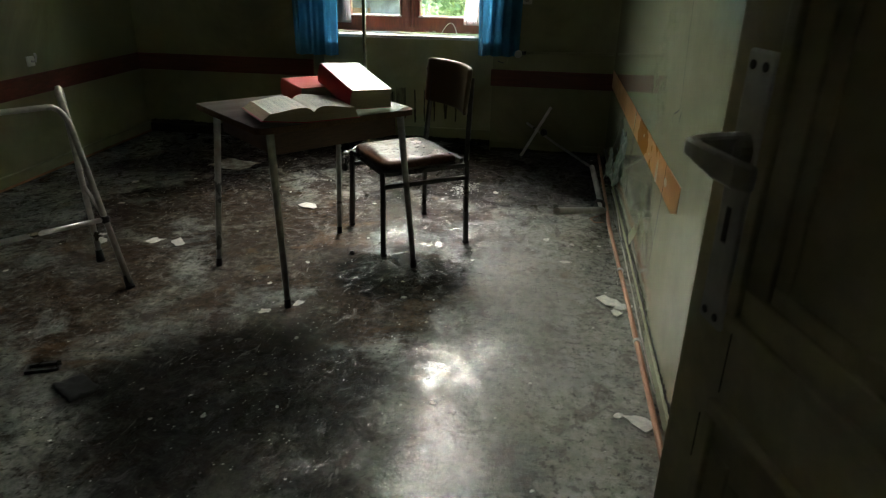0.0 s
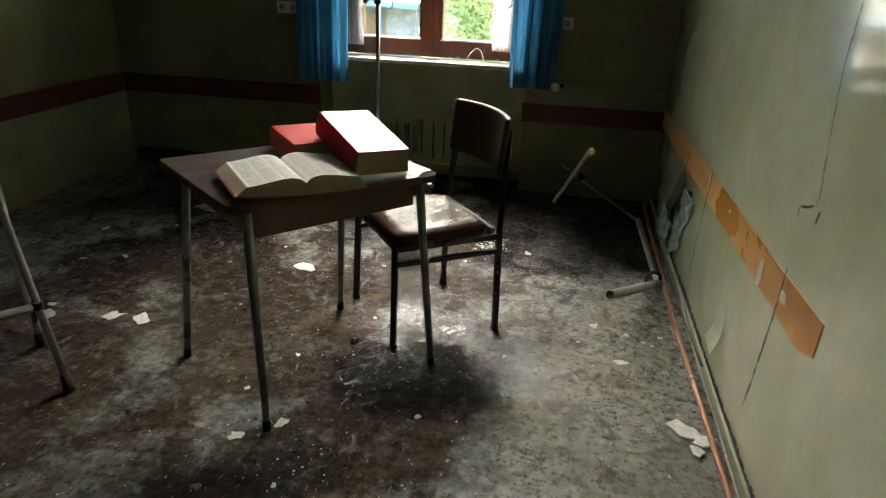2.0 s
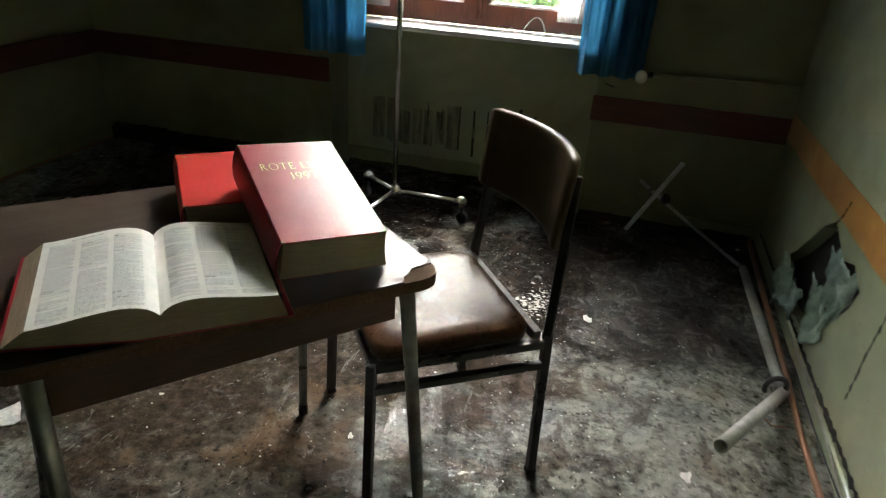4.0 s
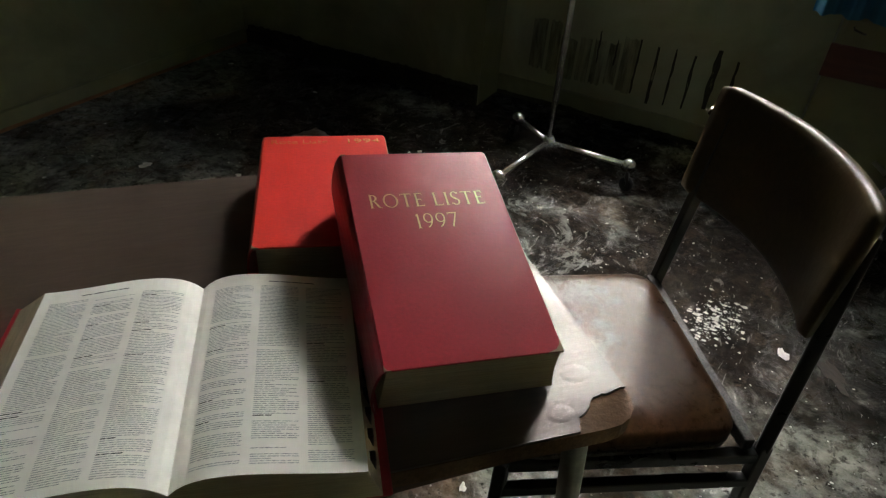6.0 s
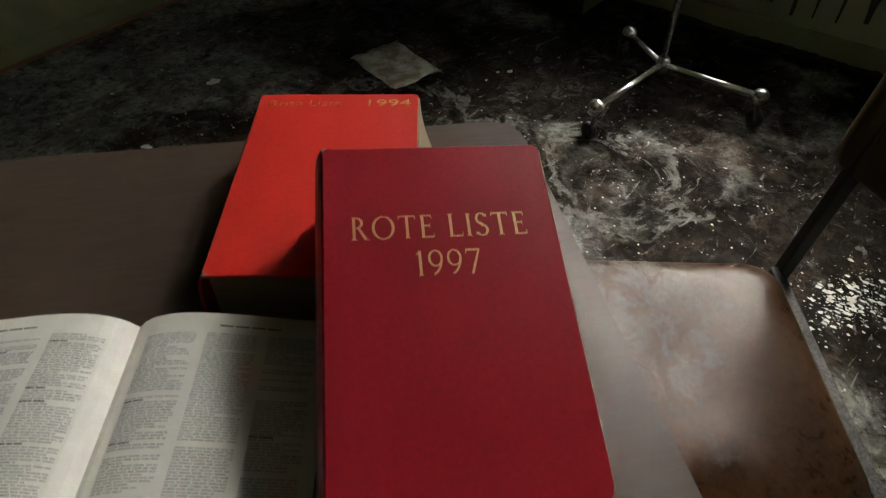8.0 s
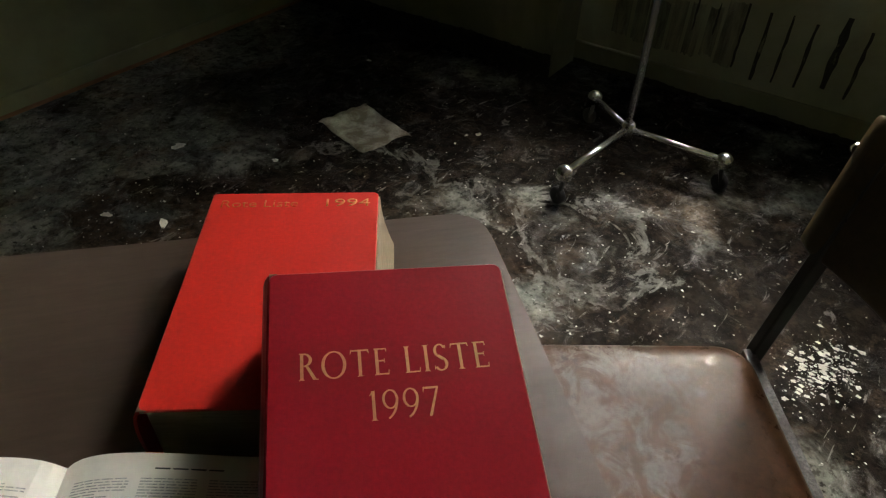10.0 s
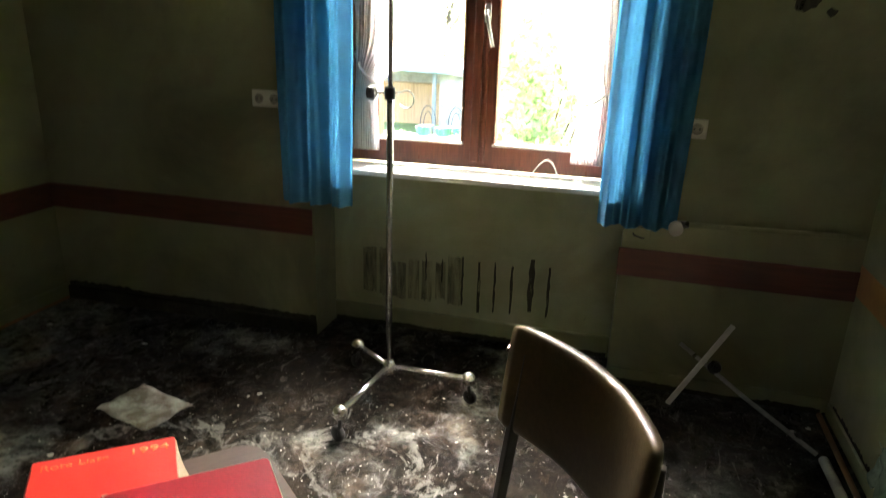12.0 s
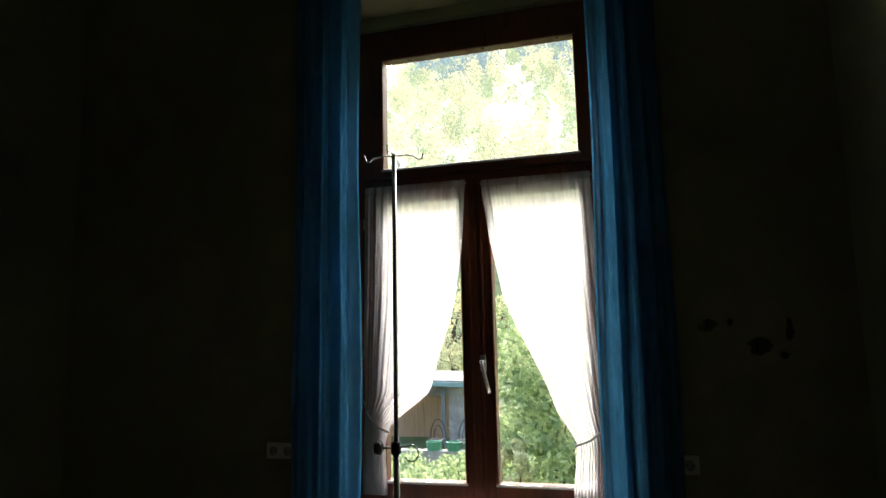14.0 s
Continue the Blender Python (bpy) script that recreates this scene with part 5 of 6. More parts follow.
# ---- along the glossy wall ----
def ribbon(points, axis_x, width, mat, name, label, seed=0):
    """A thin crack or seam on the east wall: points (y, z), with a ragged width."""
    rng = random.Random(seed)
    bm = bmesh.new()
    prev = None
    dense = []
    for (y0, z0), (y1, z1) in zip(points, points[1:]):
        n = max(2, int(math.hypot(y1 - y0, z1 - z0) / 0.012))
        dense += [(y0 + (y1 - y0) * i / n, z0 + (z1 - z0) * i / n) for i in range(n)]
    dense.append(points[-1])
    for k, (y, z) in enumerate(dense):
        y2, z2 = dense[min(k + 1, len(dense) - 1)]
        y1, z1 = dense[max(k - 1, 0)]
        d = Vector((y2 - y1, z2 - z1)).normalized()
        w = width * rng.uniform(0.25, 1.25) * (0.35 if k in (0, len(dense) - 1) else 1)
        jy, jz = rng.uniform(-0.002, 0.002), rng.uniform(-0.002, 0.002)
        cur = (bm.verts.new((axis_x, y - d.y * w / 2 + jy, z + d.x * w / 2 + jz)), bm.verts.new((axis_x, y + d.y * w / 2 + jy, z - d.x * w / 2 + jz)))
        if prev:
            bm.faces.new((prev[0], prev[1], cur[1], cur[0]))
        prev = cur
    return setting(name, bm, mat, label, "crack")


CX = XR - 0.0035
ribbon([(2.885, 1.62), (2.875, 1.40), (2.876, 1.30), (2.888, 1.19), (2.872, 1.10), (2.856, 1.02), (2.842, 0.96), (2.826, 0.90), (2.835, 0.868)], CX, 0.007, M_DARK, "trim_crack_a", "long thin crack in the glossy paint", 1)
ribbon([(2.838, 0.868), (2.86, 0.862), (2.885, 0.85), (2.925, 0.842), (2.932, 0.826), (2.927, 0.808)], CX, 0.008, M_DARK, "trim_crack_b", "bent black crack in the glossy paint", 2)
ribbon([(2.80, 0.872), (2.808, 0.85), (2.812, 0.832)], CX, 0.010, M_DARK, "trim_crack_f", "short black chip in the glossy paint", 9)
ribbon([(2.905, 0.68), (2.912, 0.60), (2.920, 0.52), (2.926, 0.47), (2.94, 0.38), (2.955, 0.29), (2.973, 0.20)], CX, 0.012, M_DARK, "trim_crack_c", "black crack below the ochre stripe", 3)
ribbon([(3.90, 0.66), (3.92, 0.58), (3.93, 0.48), (3.95, 0.36), (3.955, 0.28), (3.966, 0.18)], CX, 0.015, M_DARK, "trim_crack_d", "black crack crossing the ochre stripe", 4)
ribbon([(4.42, 0.60), (4.46, 0.53), (4.50, 0.49)], CX, 0.012, M_DARK, "trim_crack_e", "split running up from the torn hole", 5)
ribbon([(YB + 1.2, 0.078), (2.4, 0.074), (3.192, 0.068), (3.6, 0.075), (3.835, 0.082), (4.2, 0.072), (4.55, 0.066), (5.0, 0.064), (5.38, 0.062)], CX, 0.030, M_DARK, "trim_gap_east", "dark gap above the loose skirting", 6)
for k, (y, z, dy, dz) in enumerate(((3.10, 0.575, 0.03, 0.055), (2.885, 0.60, 0.03, 0.022), (3.93, 0.60, 0.012, 0.05), (3.35, 0.58, 0.01, 0.008), (3.55, 0.61, 0.012, 0.009))):
    rng = random.Random(60 + k)
    pts = [(y + dy * rng.uniform(0.6, 1) * math.cos(a), z + dz * rng.uniform(0.55, 1) * math.sin(a)) for a in (2 * math.pi * i / 11 for i in range(11))]
    setting("trim_chip", slab(pts, "x", XR - 0.0042, XR - 0.0026), M_PLASTER, "pale chip in the ochre stripe", "chip")


def flap(y0, y1, z0, z1, out, seed, curl):
    """A torn curled sheet standing off the wall."""
    rng = random.Random(seed)
    bm = bmesh.new()
    nx, nz = 14, 12
    jag_t = [rng.uniform(-0.035, 0.02) for _ in range(nx + 1)]
    jag_b = [rng.uniform(-0.02, 0.04) for _ in range(nx + 1)]
    g = []
    for j in range(nz + 1):
        row = []
        for i in range(nx + 1):
            s, t = i / nx, j / nz
            z = (z1 + jag_t[i]) * (1 - t) + (z0 + jag_b[i]) * t
            y = y0 + (y1 - y0) * s + 0.03 * (t - 0.5) * (1 - 2 * s)
            x = XR - out * (0.1 + 0.9 * t ** 1.5) - curl * math.sin(math.pi * s) * (0.4 + t) + 0.008 * math.sin(9 * s + 5 * t + seed) + 0.004 * math.sin(23 * s - 11 * t)
            row.append(bm.verts.new((min(x, XR + 0.04), y, z)))
        g.append(row)
    for r0, r1 in zip(g, g[1:]):
        for i in range(nx):
            bm.faces.new((r0[i], r0[i + 1], r1[i + 1], r1[i]))
    ret = bmesh.ops.extrude_face_region(bm, geom=bm.faces[:])
    bmesh.ops.translate(bm, vec=(0.0025, 0, 0), verts=[q for q in ret["geom"] if isinstance(q, bmesh.types.BMVert)])
    return bm


torn = tagged(empty("torn_lining", Matrix.Translation((XR, 4.5, 0.05))), "torn greenish wall lining curling out of the hole", "wall lining")
for bm in (flap(4.20, 4.43, 0.26, 0.45, -0.012, 1, 0.010), flap(4.26, 4.50, 0.13, 0.30, 0.006, 2, 0.014), flap(4.58, 4.92, 0.06, 0.20, 0.022, 3, 0.015)):
    p = part("torn_sheet", bm, M_TEAL, torn, "", True)
    p.matrix_parent_inverse = torn.matrix_world.inverted()


def peel_strip(y0, y1, z0, z1):
    """A narrow strip of paint loose at its foot, curling away from the wall."""
    bm = bmesh.new()
    g = []
    for j in range(15):
        t = j / 14
        row = []
        for i in range(7):
            k = i / 6
            off = 0.003 + 0.030 * t ** 2.2 * (0.55 + 0.45 * k) + 0.012 * max(0.0, t - 0.75) * 4
            row.append(bm.verts.new((XR - off, y0 + (y1 - y0) * (k * (0.35 + 0.65 * t)) + 0.004 * math.sin(7 * t + k), z1 + (z0 - z1) * t + 0.012 * (k - 0.5) * t)))
        g.append(row)
    for r0, r1 in zip(g, g[1:]):
        for i in range(6):
            bm.faces.new((r0[i], r0[i + 1], r1[i + 1], r1[i]))
    return bm


tagged(mesh_ob("paint_peel", peel_strip(3.42, 3.26, 0.185, 0.37), M_GLOSS, True), "peeling strip of pale green paint on the wall", "paint peel")

cop = tagged(empty("copper_pipe", Matrix.Translation((0.95, 3.2, 0.02))), "long copper pipe lying along the skirting", "pipe")
part("pipe", tube([Vector(p) - Vector((0.95, 3.2, 0.02)) for p in ((0.968, YB + 0.95, 0.014), (0.965, 2.3, 0.013), (0.955, 3.08, 0.014), (0.945, 3.6, 0.012), (0.938, 3.97, 0.014), (0.945, 4.35, 0.02), (0.95, 4.8, 0.016), (0.955, 5.38, 0.02))], 0.010, 12), M_COPPER, cop, "", True)
for y in (2.75, 3.38):
    part("pipe_clip", lathe([(0.013, -0.008), (0.0145, -0.008), (0.0145, 0.008), (0.013, 0.008)], 14, None, Matrix.Translation((0.011 if y < 3 else 0.0, y - 3.2, -0.006)) @ pose(0, 0, 0, 90)), M_CONDUIT, cop)
cab = tagged(empty("loose_cable", Matrix.Translation((0.97, 4.0, 0.0))), "thin grey cable hanging along the skirting", "cable")
for k, pts in enumerate((((0.983, 2.1, 0.035), (0.975, 2.7, 0.03), (0.972, 3.1, 0.05), (0.978, 3.35, 0.03), (0.976, 3.75, 0.045), (0.98, 4.0, 0.075), (0.984, 4.3, 0.06), (0.98, 4.9, 0.05)), ((0.982, 3.2, 0.07), (0.974, 3.6, 0.055), (0.97, 3.95, 0.035), (0.965, 4.25, 0.045), (0.975, 4.7, 0.03)))):
    dense = []
    for a, b2, c2 in zip(pts, pts[1:], pts[2:]):
        dense += [Vector(a).lerp(Vector(b2), 0.5) * (1 - t) ** 2 + Vector(b2) * 2 * t * (1 - t) + Vector(b2).lerp(Vector(c2), 0.5) * t * t for t in (0, 0.25, 0.5, 0.75)]
    part("strand", tube([p - Vector((0.97, 4.0, 0.0)) for p in dense], 0.0032, 7), M_CABLE if k == 0 else M_BLACK, cab, "", True)

con = tagged(empty("drain_pipe", Matrix.Translation((0.873, 4.6, 0.0))), "bent grey drain pipe on the floor, open end rising", "pipe")
part("long_pipe", tube([(0.046, -0.40, 0.020), (0.038, -0.30, 0.020), (0.030, 0.1, 0.020), (0.022, 0.46, 0.020)], 0.017, 14), M_CONDUIT, con, "", True)
part("hook_end", tube([(0.012 + 0.034 * math.cos(radians(a)), -0.44 + 0.012 * math.cos(radians(a)), 0.050 + 0.034 * math.sin(radians(a))) for a in range(-70, 221, 20)], 0.009, 10), M_BLACK, con, "black curved rubber hook", True)
JOIN, MOUTH = Vector((0.047, -0.415, 0.020)), Vector((-0.229, -0.955, 0.190))
RISE = (MOUTH - JOIN).length
part("rising_pipe", lathe([(0.0, 0.0), (0.0185, 0.0), (0.0185, RISE), (0.0150, RISE), (0.0150, RISE - 0.30), (0.0, RISE - 0.30)], 20, None, Matrix.Translation(JOIN) @ (MOUTH - JOIN).to_track_quat("Z", "Y").to_matrix().to_4x4()), M_CONDUIT, con, "pipe length rising to a dark open mouth", True)
part("elbow", ball(JOIN, 0.0195), M_CONDUIT, con, "", True)
part("wire", tube([(0.02, -0.47, 0.003), (-0.03, -0.52, 0.003), (-0.01, -0.58, 0.004), (0.04, -0.57, 0.004)], 0.0025, 6), M_COPPER, con, "", True)

# crossed bars of a folding stand leaning in the corner
crs = tagged(empty("folding_stand", Matrix.Translation((0.55, 5.3, 0))), "crossed aluminium bars of a folded stand leaning on the wall", "stand")
part("flat_bar", rod((0.388 - 0.55, 5.315 - 5.3, 0.0), (0.582 - 0.55, 5.33 - 5.3, 0.366), 0.020, 0.014), M_SILL, crs)
part("round_bar", tube([(0.885 - 0.55, 5.10 - 5.3, 0.012), (0.65 - 0.55, 5.262 - 5.3, 0.11), (0.415 - 0.55, 5.415 - 5.3, 0.225)], 0.0085, 10), M_ALU, crs, "", True)
part("pivot_knob", lathe([(0.0, 0), (0.026, 0.0), (0.028, 0.012), (0.02, 0.024), (0.0, 0.025)], 14, None, Matrix.Translation((-0.01, 0.045, 0.175)) @ pose(0, 0, 0, 70, 0, 20)), M_BLACK, crs)
part("end_clamp", lathe([(0.0, -0.02), (0.013, -0.02), (0.013, 0.02), (0.0, 0.02)], 10, None, Matrix.Translation((0.27, -0.145, 0.04)) @ pose(0, 0, 0, 60, 0, 55)), M_BLACK, crs)

# small bracket on the left wall, stains on the window wall
brk = tagged(empty("wall_hook", Matrix.Translation((XL, 4.30, 0.70))), "small pale wall hook above the dado board", "hook")
part("base_plate", box(0.0, 0.012, -0.03, 0.03, -0.03, 0.03, 0.004), M_PLASTIC, brk)
part("hook", tube([(0.012, 0, 0.0), (0.04, 0, 0.0), (0.05, 0, 0.03), (0.045, 0, 0.05)], 0.007, 8), M_ALU, brk, "", True)


def blotch(cx, cz, rx_, rz_, seed):
    rng = random.Random(seed)
    n = 22
    return [(cx + rx_ * (0.7 + 0.45 * noise.noise((math.cos(2 * math.pi * i / n) * 1.3, math.sin(2 * math.pi * i / n) * 1.3, seed))) * math.cos(2 * math.pi * i / n) * rng.uniform(0.9, 1.1),
             cz + rz_ * (0.7 + 0.45 * noise.noise((math.sin(2 * math.pi * i / n), math.cos(2 * math.pi * i / n), seed + 5))) * math.sin(2 * math.pi * i / n) * rng.uniform(0.9, 1.1)) for i in range(n)]


for k, (cx, cz, a, b2) in enumerate(((0.648, 1.535, 0.065, 0.05), (0.755, 1.60, 0.022, 0.06), (0.73, 1.50, 0.022, 0.02), (0.46, 1.62, 0.05, 0.035), (0.545, 1.63, 0.015, 0.02))):
    setting("trim_damp_spot", slab(blotch(cx, cz, a, b2, 30 + k), "y", YF - 0.0015, YF - 0.0002), M_SOOTL if k > 2 else M_SOOT, "dark damp spot on the window wall", "stain")

# frayed bits on the sill
fray = tagged(empty("sill_wire", Matrix.Translation((-0.17, 5.6, 0.815))), "white bent wire with cobweb strands on the sill", "wire")
part("wire_loop", tube(arc((-0.10, 0.0, 0.0), (-0.02, 0.01, 0.16), (0.02, 0.0, 0.0), 10), 0.0028, 6), M_SILL, fray, "", True)
rng = random.Random(77)
for k in range(7):
    x = rng.uniform(-0.22, 0.22)
    part("strand", tube(arc((x, rng.uniform(-0.03, 0.05), 0.0), (x + rng.uniform(-0.05, 0.05), 0.0, rng.uniform(0.01, 0.05)), (x + rng.uniform(-0.08, 0.08), rng.uniform(-0.03, 0.05), 0.0), 6), 0.0011, 5), M_PLASTER, fray)


# ---- litter on the floor ----
def scrap(seed, size, thick):
    """A torn flake: uneven outline, slightly warped, with thickness."""
    rng = random.Random(seed)
    n = rng.choice((9, 10, 11, 12, 13))
    pts = []
    for i in range(n):
        a = 2 * math.pi * (i + rng.uniform(-0.25, 0.25)) / n
        r = size * rng.uniform(0.42, 1.0)
        pts.append((r * math.cos(a), r * math.sin(a) * 0.7))
    bm = slab(pts, "z", 0.0, thick)
    for v in bm.verts:
        v.co.z += 0.10 * size * abs(noise.noise((v.co.x / size + seed, v.co.y / size, 0.3)))
    return bm


flakes = [(0.697, 3.454, 0.036, 0.002), (0.607, 3.717, 0.028, 0.002), (0.875, 3.085, 0.075, 0.005), (0.93, 3.03, 0.05, 0.008), (0.905, 2.985, 0.04, 0.004), (-0.767, 3.97, 0.075, 0.003), (-1.34, 3.31, 0.06, 0.002), (-1.215, 3.32, 0.06, 0.002), (-0.506, 2.734, 0.040, 0.001), (-0.40, 2.82, 0.040, 0.001),
          (0.916, 2.281, 0.065, 0.004), (0.86, 2.30, 0.025, 0.002), (0.735, 3.66, 0.022, 0.008), (0.80, 3.62, 0.016, 0.004), (0.83, 3.60, 0.014, 0.004), (-1.60, 3.26, 0.05, 0.003), (-1.64, 3.34, 0.03, 0.003), (0.02, 2.95, 0.018, 0.004), (-0.31, 2.56, 0.014, 0.001), (-0.07, 3.42, 0.02, 0.003), (-1.98, 4.16, 0.03, 0.004), (-1.66, 3.86, 0.028, 0.004), (-1.83, 3.78, 0.02, 0.004), (0.28, 4.42, 0.03, 0.002)]
for k, (x, y, s, t) in enumerate(flakes):
    ob = tagged(mesh_ob("plaster_flake", scrap(100 + k, s, t), M_PLASTER), "pale flake of fallen plaster on the floor", "plaster flake", "plaster flakes on the floor")
    ob.matrix_world = pose(x, y, 0.001, 0, 0, (k * 67) % 360)
rng = random.Random(9)
base_flakes = [mesh_ob("plaster_flake", scrap(200 + k, 0.006 + 0.0022 * k, 0.0012), M_PLASTER if k % 3 else M_LEAFP) for k in range(6)]
for ob in base_flakes:
    tagged(ob, "small crumb of fallen plaster on the floor", "plaster flake", "plaster flakes on the floor")
    ob.matrix_world = pose(rng.uniform(-2.3, 0.9), rng.uniform(2.2, 5.0), 0.001, 0, 0, rng.uniform(0, 360))
for k in range(70):
    ob = copy_thing(base_flakes[k % 6], pose(rng.uniform(-2.5, 0.92), rng.uniform(1.5, 5.3), 0.001, 0, 0, rng.uniform(0, 360)))


def crumbs():
    rng = random.Random(17)
    verts, faces = [], []
    for k in range(2080):
        near_patch = k < 420
        if near_patch:
            x, y = rng.gauss(0.08, 0.032) + 0.03 * (k % 3 - 1), rng.gauss(4.46, 0.055) + 0.05 * (k % 3 - 1)
        elif k % 3 == 1:
            x, y = rng.uniform(-2.6, 0.95), rng.uniform(1.2, 5.4)
        else:
            cx, cy = ((0.2, 4.0), (-1.9, 3.8), (-0.3, 2.4), (0.7, 3.6), (-0.7, 4.5))[k % 5]
            x, y = rng.gauss(cx, 0.35), rng.gauss(cy, 0.35)
        x = max(-2.6, min(0.93, x))
        s = rng.uniform(0.0012, 0.0035) * (1.6 if rng.random() < 0.1 else 1)
        if near_patch:
            s = 0.0012 + 0.009 * rng.random() ** 5
        a = rng.uniform(0, 6.28)
        b0 = len(verts)
        for q in range(4):
            r = s * rng.uniform(0.5, 1.1)
            verts.append((x + 1.5 * r * math.cos(a + q * 1.57), y + r * math.sin(a + q * 1.57), 0.0012))
        verts.append((x, y, 0.0012 + min(0.0016, s * rng.uniform(0.3, 0.7))))
        faces += [(b0 + q, b0 + (q + 1) % 4, b0 + 4) for q in range(4)]
    me = bpy.data.meshes.new("plaster_crumbs")
    me.from_pydata(verts, [], faces)
    me.materials.append(M_PLASTER)
    return tagged(new("plaster_crumbs", me), "scattered crumbs of plaster and grit on the floor", "debris", kind="stuff")


crumbs()


def paper_sheet(seed, hx, hy):
    bm = bmesh.new()
    n = 10
    g = [[bm.verts.new((hx * (2 * i / n - 1), hy * (2 * j / n - 1), 0.002 + 0.02 * abs(noise.noise((i * 0.35 + seed, j * 0.35, 0))) * (0.3 + abs(2 * i / n - 1)))) for i in range(n + 1)] for j in range(n + 1)]
    for r0, r1 in zip(g, g[1:]):
        for i in range(n):
            bm.faces.new((r0[i], r0[i + 1], r1[i + 1], r1[i]))
    ret = bmesh.ops.extrude_face_region(bm, geom=bm.faces[:])
    bmesh.ops.translate(bm, vec=(0, 0, 0.0012), verts=[q for q in ret["geom"] if isinstance(q, bmesh.types.BMVert)])
    return bm


ps = tagged(mesh_ob("paper_sheet", paper_sheet(1, 0.145, 0.105), M_SHEET, True), "dirty crumpled sheet of paper on the wet floor", "paper")
ps.matrix_world = pose(-1.548, 4.645, 0.0, 0, 0, -14)
# prints of boot soles pressed into the dirt
def boot_print(seed, length, width):
    rng = random.Random(seed)
    bm = bmesh.new()
    n = int(length / 0.019)
    for i in range(n):
        y = -length / 2 + length * (i + 0.5) / n
        for s in (-1, 1):
            if rng.random() < 0.38:
                continue
            x0 = 0.004 + rng.uniform(0.0, 0.008)
            while x0 < width / 2 * rng.uniform(0.6, 1.0):
                x1 = x0 + rng.uniform(0.006, 0.014)
                t = rng.uniform(0.0025, 0.0055)
                q = [(s * x0, y - t), (s * x1, y - t * 0.6), (s * x1, y + t), (s * x0, y + t * 0.8)]
                bm.faces.new([bm.verts.new((px + rng.uniform(-0.003, 0.003), py + rng.uniform(-0.003, 0.003), 0.0006)) for px, py in (q if s > 0 else q[::-1])])
                x0 = x1 + rng.uniform(0.002, 0.009)
    return bm


for k, (x, y, turn, length, width) in enumerate([(0.29, 2.46, -20, 0.15, 0.1), (0.31, 2.25, 10, 0.16, 0.1), (0.77, 2.61, 15, 0.17, 0.1), (0.56, 2.23, -30, 0.15, 0.09), (0.65, 2.34, 40, 0.09, 0.06), (0.35, 3.79, 5, 0.2, 0.1), (0.17, 3.37, -12, 0.18, 0.1), (0.62, 3.18, 8, 0.18, 0.1), (0.4, 2.78, -8, 0.2, 0.1), (0.19, 2.13, 20, 0.14, 0.09)]):
    bp = setting("floor_boot_print", boot_print(60 + k, length, width), M_TREAD, "dark tread marks of a boot on the lino", "boot print")
    bp.matrix_world = pose(x, y, 0.0, 0, 0, turn)
# black litter by the doorway
loop = tagged(mesh_ob("black_clip", slab(round_rect(0.055, 0.026, 0.01, 3), "z", 0.0, 0.012, [round_rect(0.044, 0.014, 0.006, 3)]), M_BLACK), "black plastic clip lying on the floor", "clip")
loop.matrix_world = pose(-1.09, 2.205, 0.0, 0, 0, 24)
rag = tagged(mesh_ob("black_rag", paper_sheet(4, 0.07, 0.05), M_RUBBER, True), "small black crumpled rag on the floor", "rag")
rag.matrix_world = pose(-0.905, 2.125, 0.0, 0, 0, -30)
leafp = tagged(mesh_ob("dead_leaf", scrap(341, 0.082, 0.002), M_DEADLEAF), "dark rotten leaf lying on the floor", "leaf")
leafp.matrix_world = pose(0.410, 4.411, 0.0, 0, 0, -52) @ Matrix.Diagonal((1, 0.55, 1, 1))
bug = tagged(mesh_ob("black_bolt", lathe([(0.0, 0), (0.012, 0.0), (0.012, 0.01), (0.006, 0.012), (0.006, 0.02), (0.0, 0.02)], 10), M_BLACK), "small black bolt on the floor", "bolt")
bug.matrix_world = pose(-0.33, 3.36, 0.006, 90, 0, 30)


# ---- outside the window ----
def leaf_mat(name, lo, hi, haze=None):
    m, nt, b = nodes_of(name)
    g = nt.nodes.new("ShaderNodeNewGeometry")
    c = ramp(nt, g.outputs["Random Per Island"], [(0.0, lo), (0.55, tuple((p + q) / 2 for p, q in zip(lo, hi))), (1.0, hi)])
    nt.links.new(c, b.inputs["Base Color"])
    b.inputs["Roughness"].default_value = 0.55
    tr = nt.nodes.new("ShaderNodeBsdfTranslucent")
    nt.links.new(c, tr.inputs["Color"])
    mx = nt.nodes.new("ShaderNodeMixShader")
    mx.inputs[0].default_value = 0.5
    if haze:
        b.inputs["Emission Color"].default_value = (*haze[:3], 1)
        b.inputs["Emission Strength"].default_value = haze[3]
    nt.links.new(b.outputs[0], mx.inputs[1])
    nt.links.new(tr.outputs[0], mx.inputs[2])
    nt.links.new(mx.outputs[0], nt.nodes["Material Output"].inputs["Surface"])
    return m


M_LGREEN = leaf_mat("green_leaves", (0.19, 0.28, 0.11), (0.68, 0.76, 0.40))
M_LYELL = leaf_mat("autumn_leaves", (0.42, 0.42, 0.22), (0.9, 0.86, 0.52))
# far woods get a faint glow of their own that paints in bright haze
M_FARY = leaf_mat("autumn_hillside_haze_glow", (0.27, 0.27, 0.15), (0.52, 0.49, 0.27), (0.95, 0.93, 0.68, 0.24))
M_FARG = leaf_mat("green_hillside_haze_glow", (0.12, 0.19, 0.07), (0.24, 0.33, 0.12), (0.88, 0.93, 0.70, 0.20))
M_FARC = leaf_mat("conifer_hillside_haze_glow", (0.05, 0.10, 0.09), (0.13, 0.21, 0.17), (0.74, 0.90, 0.96, 0.19))
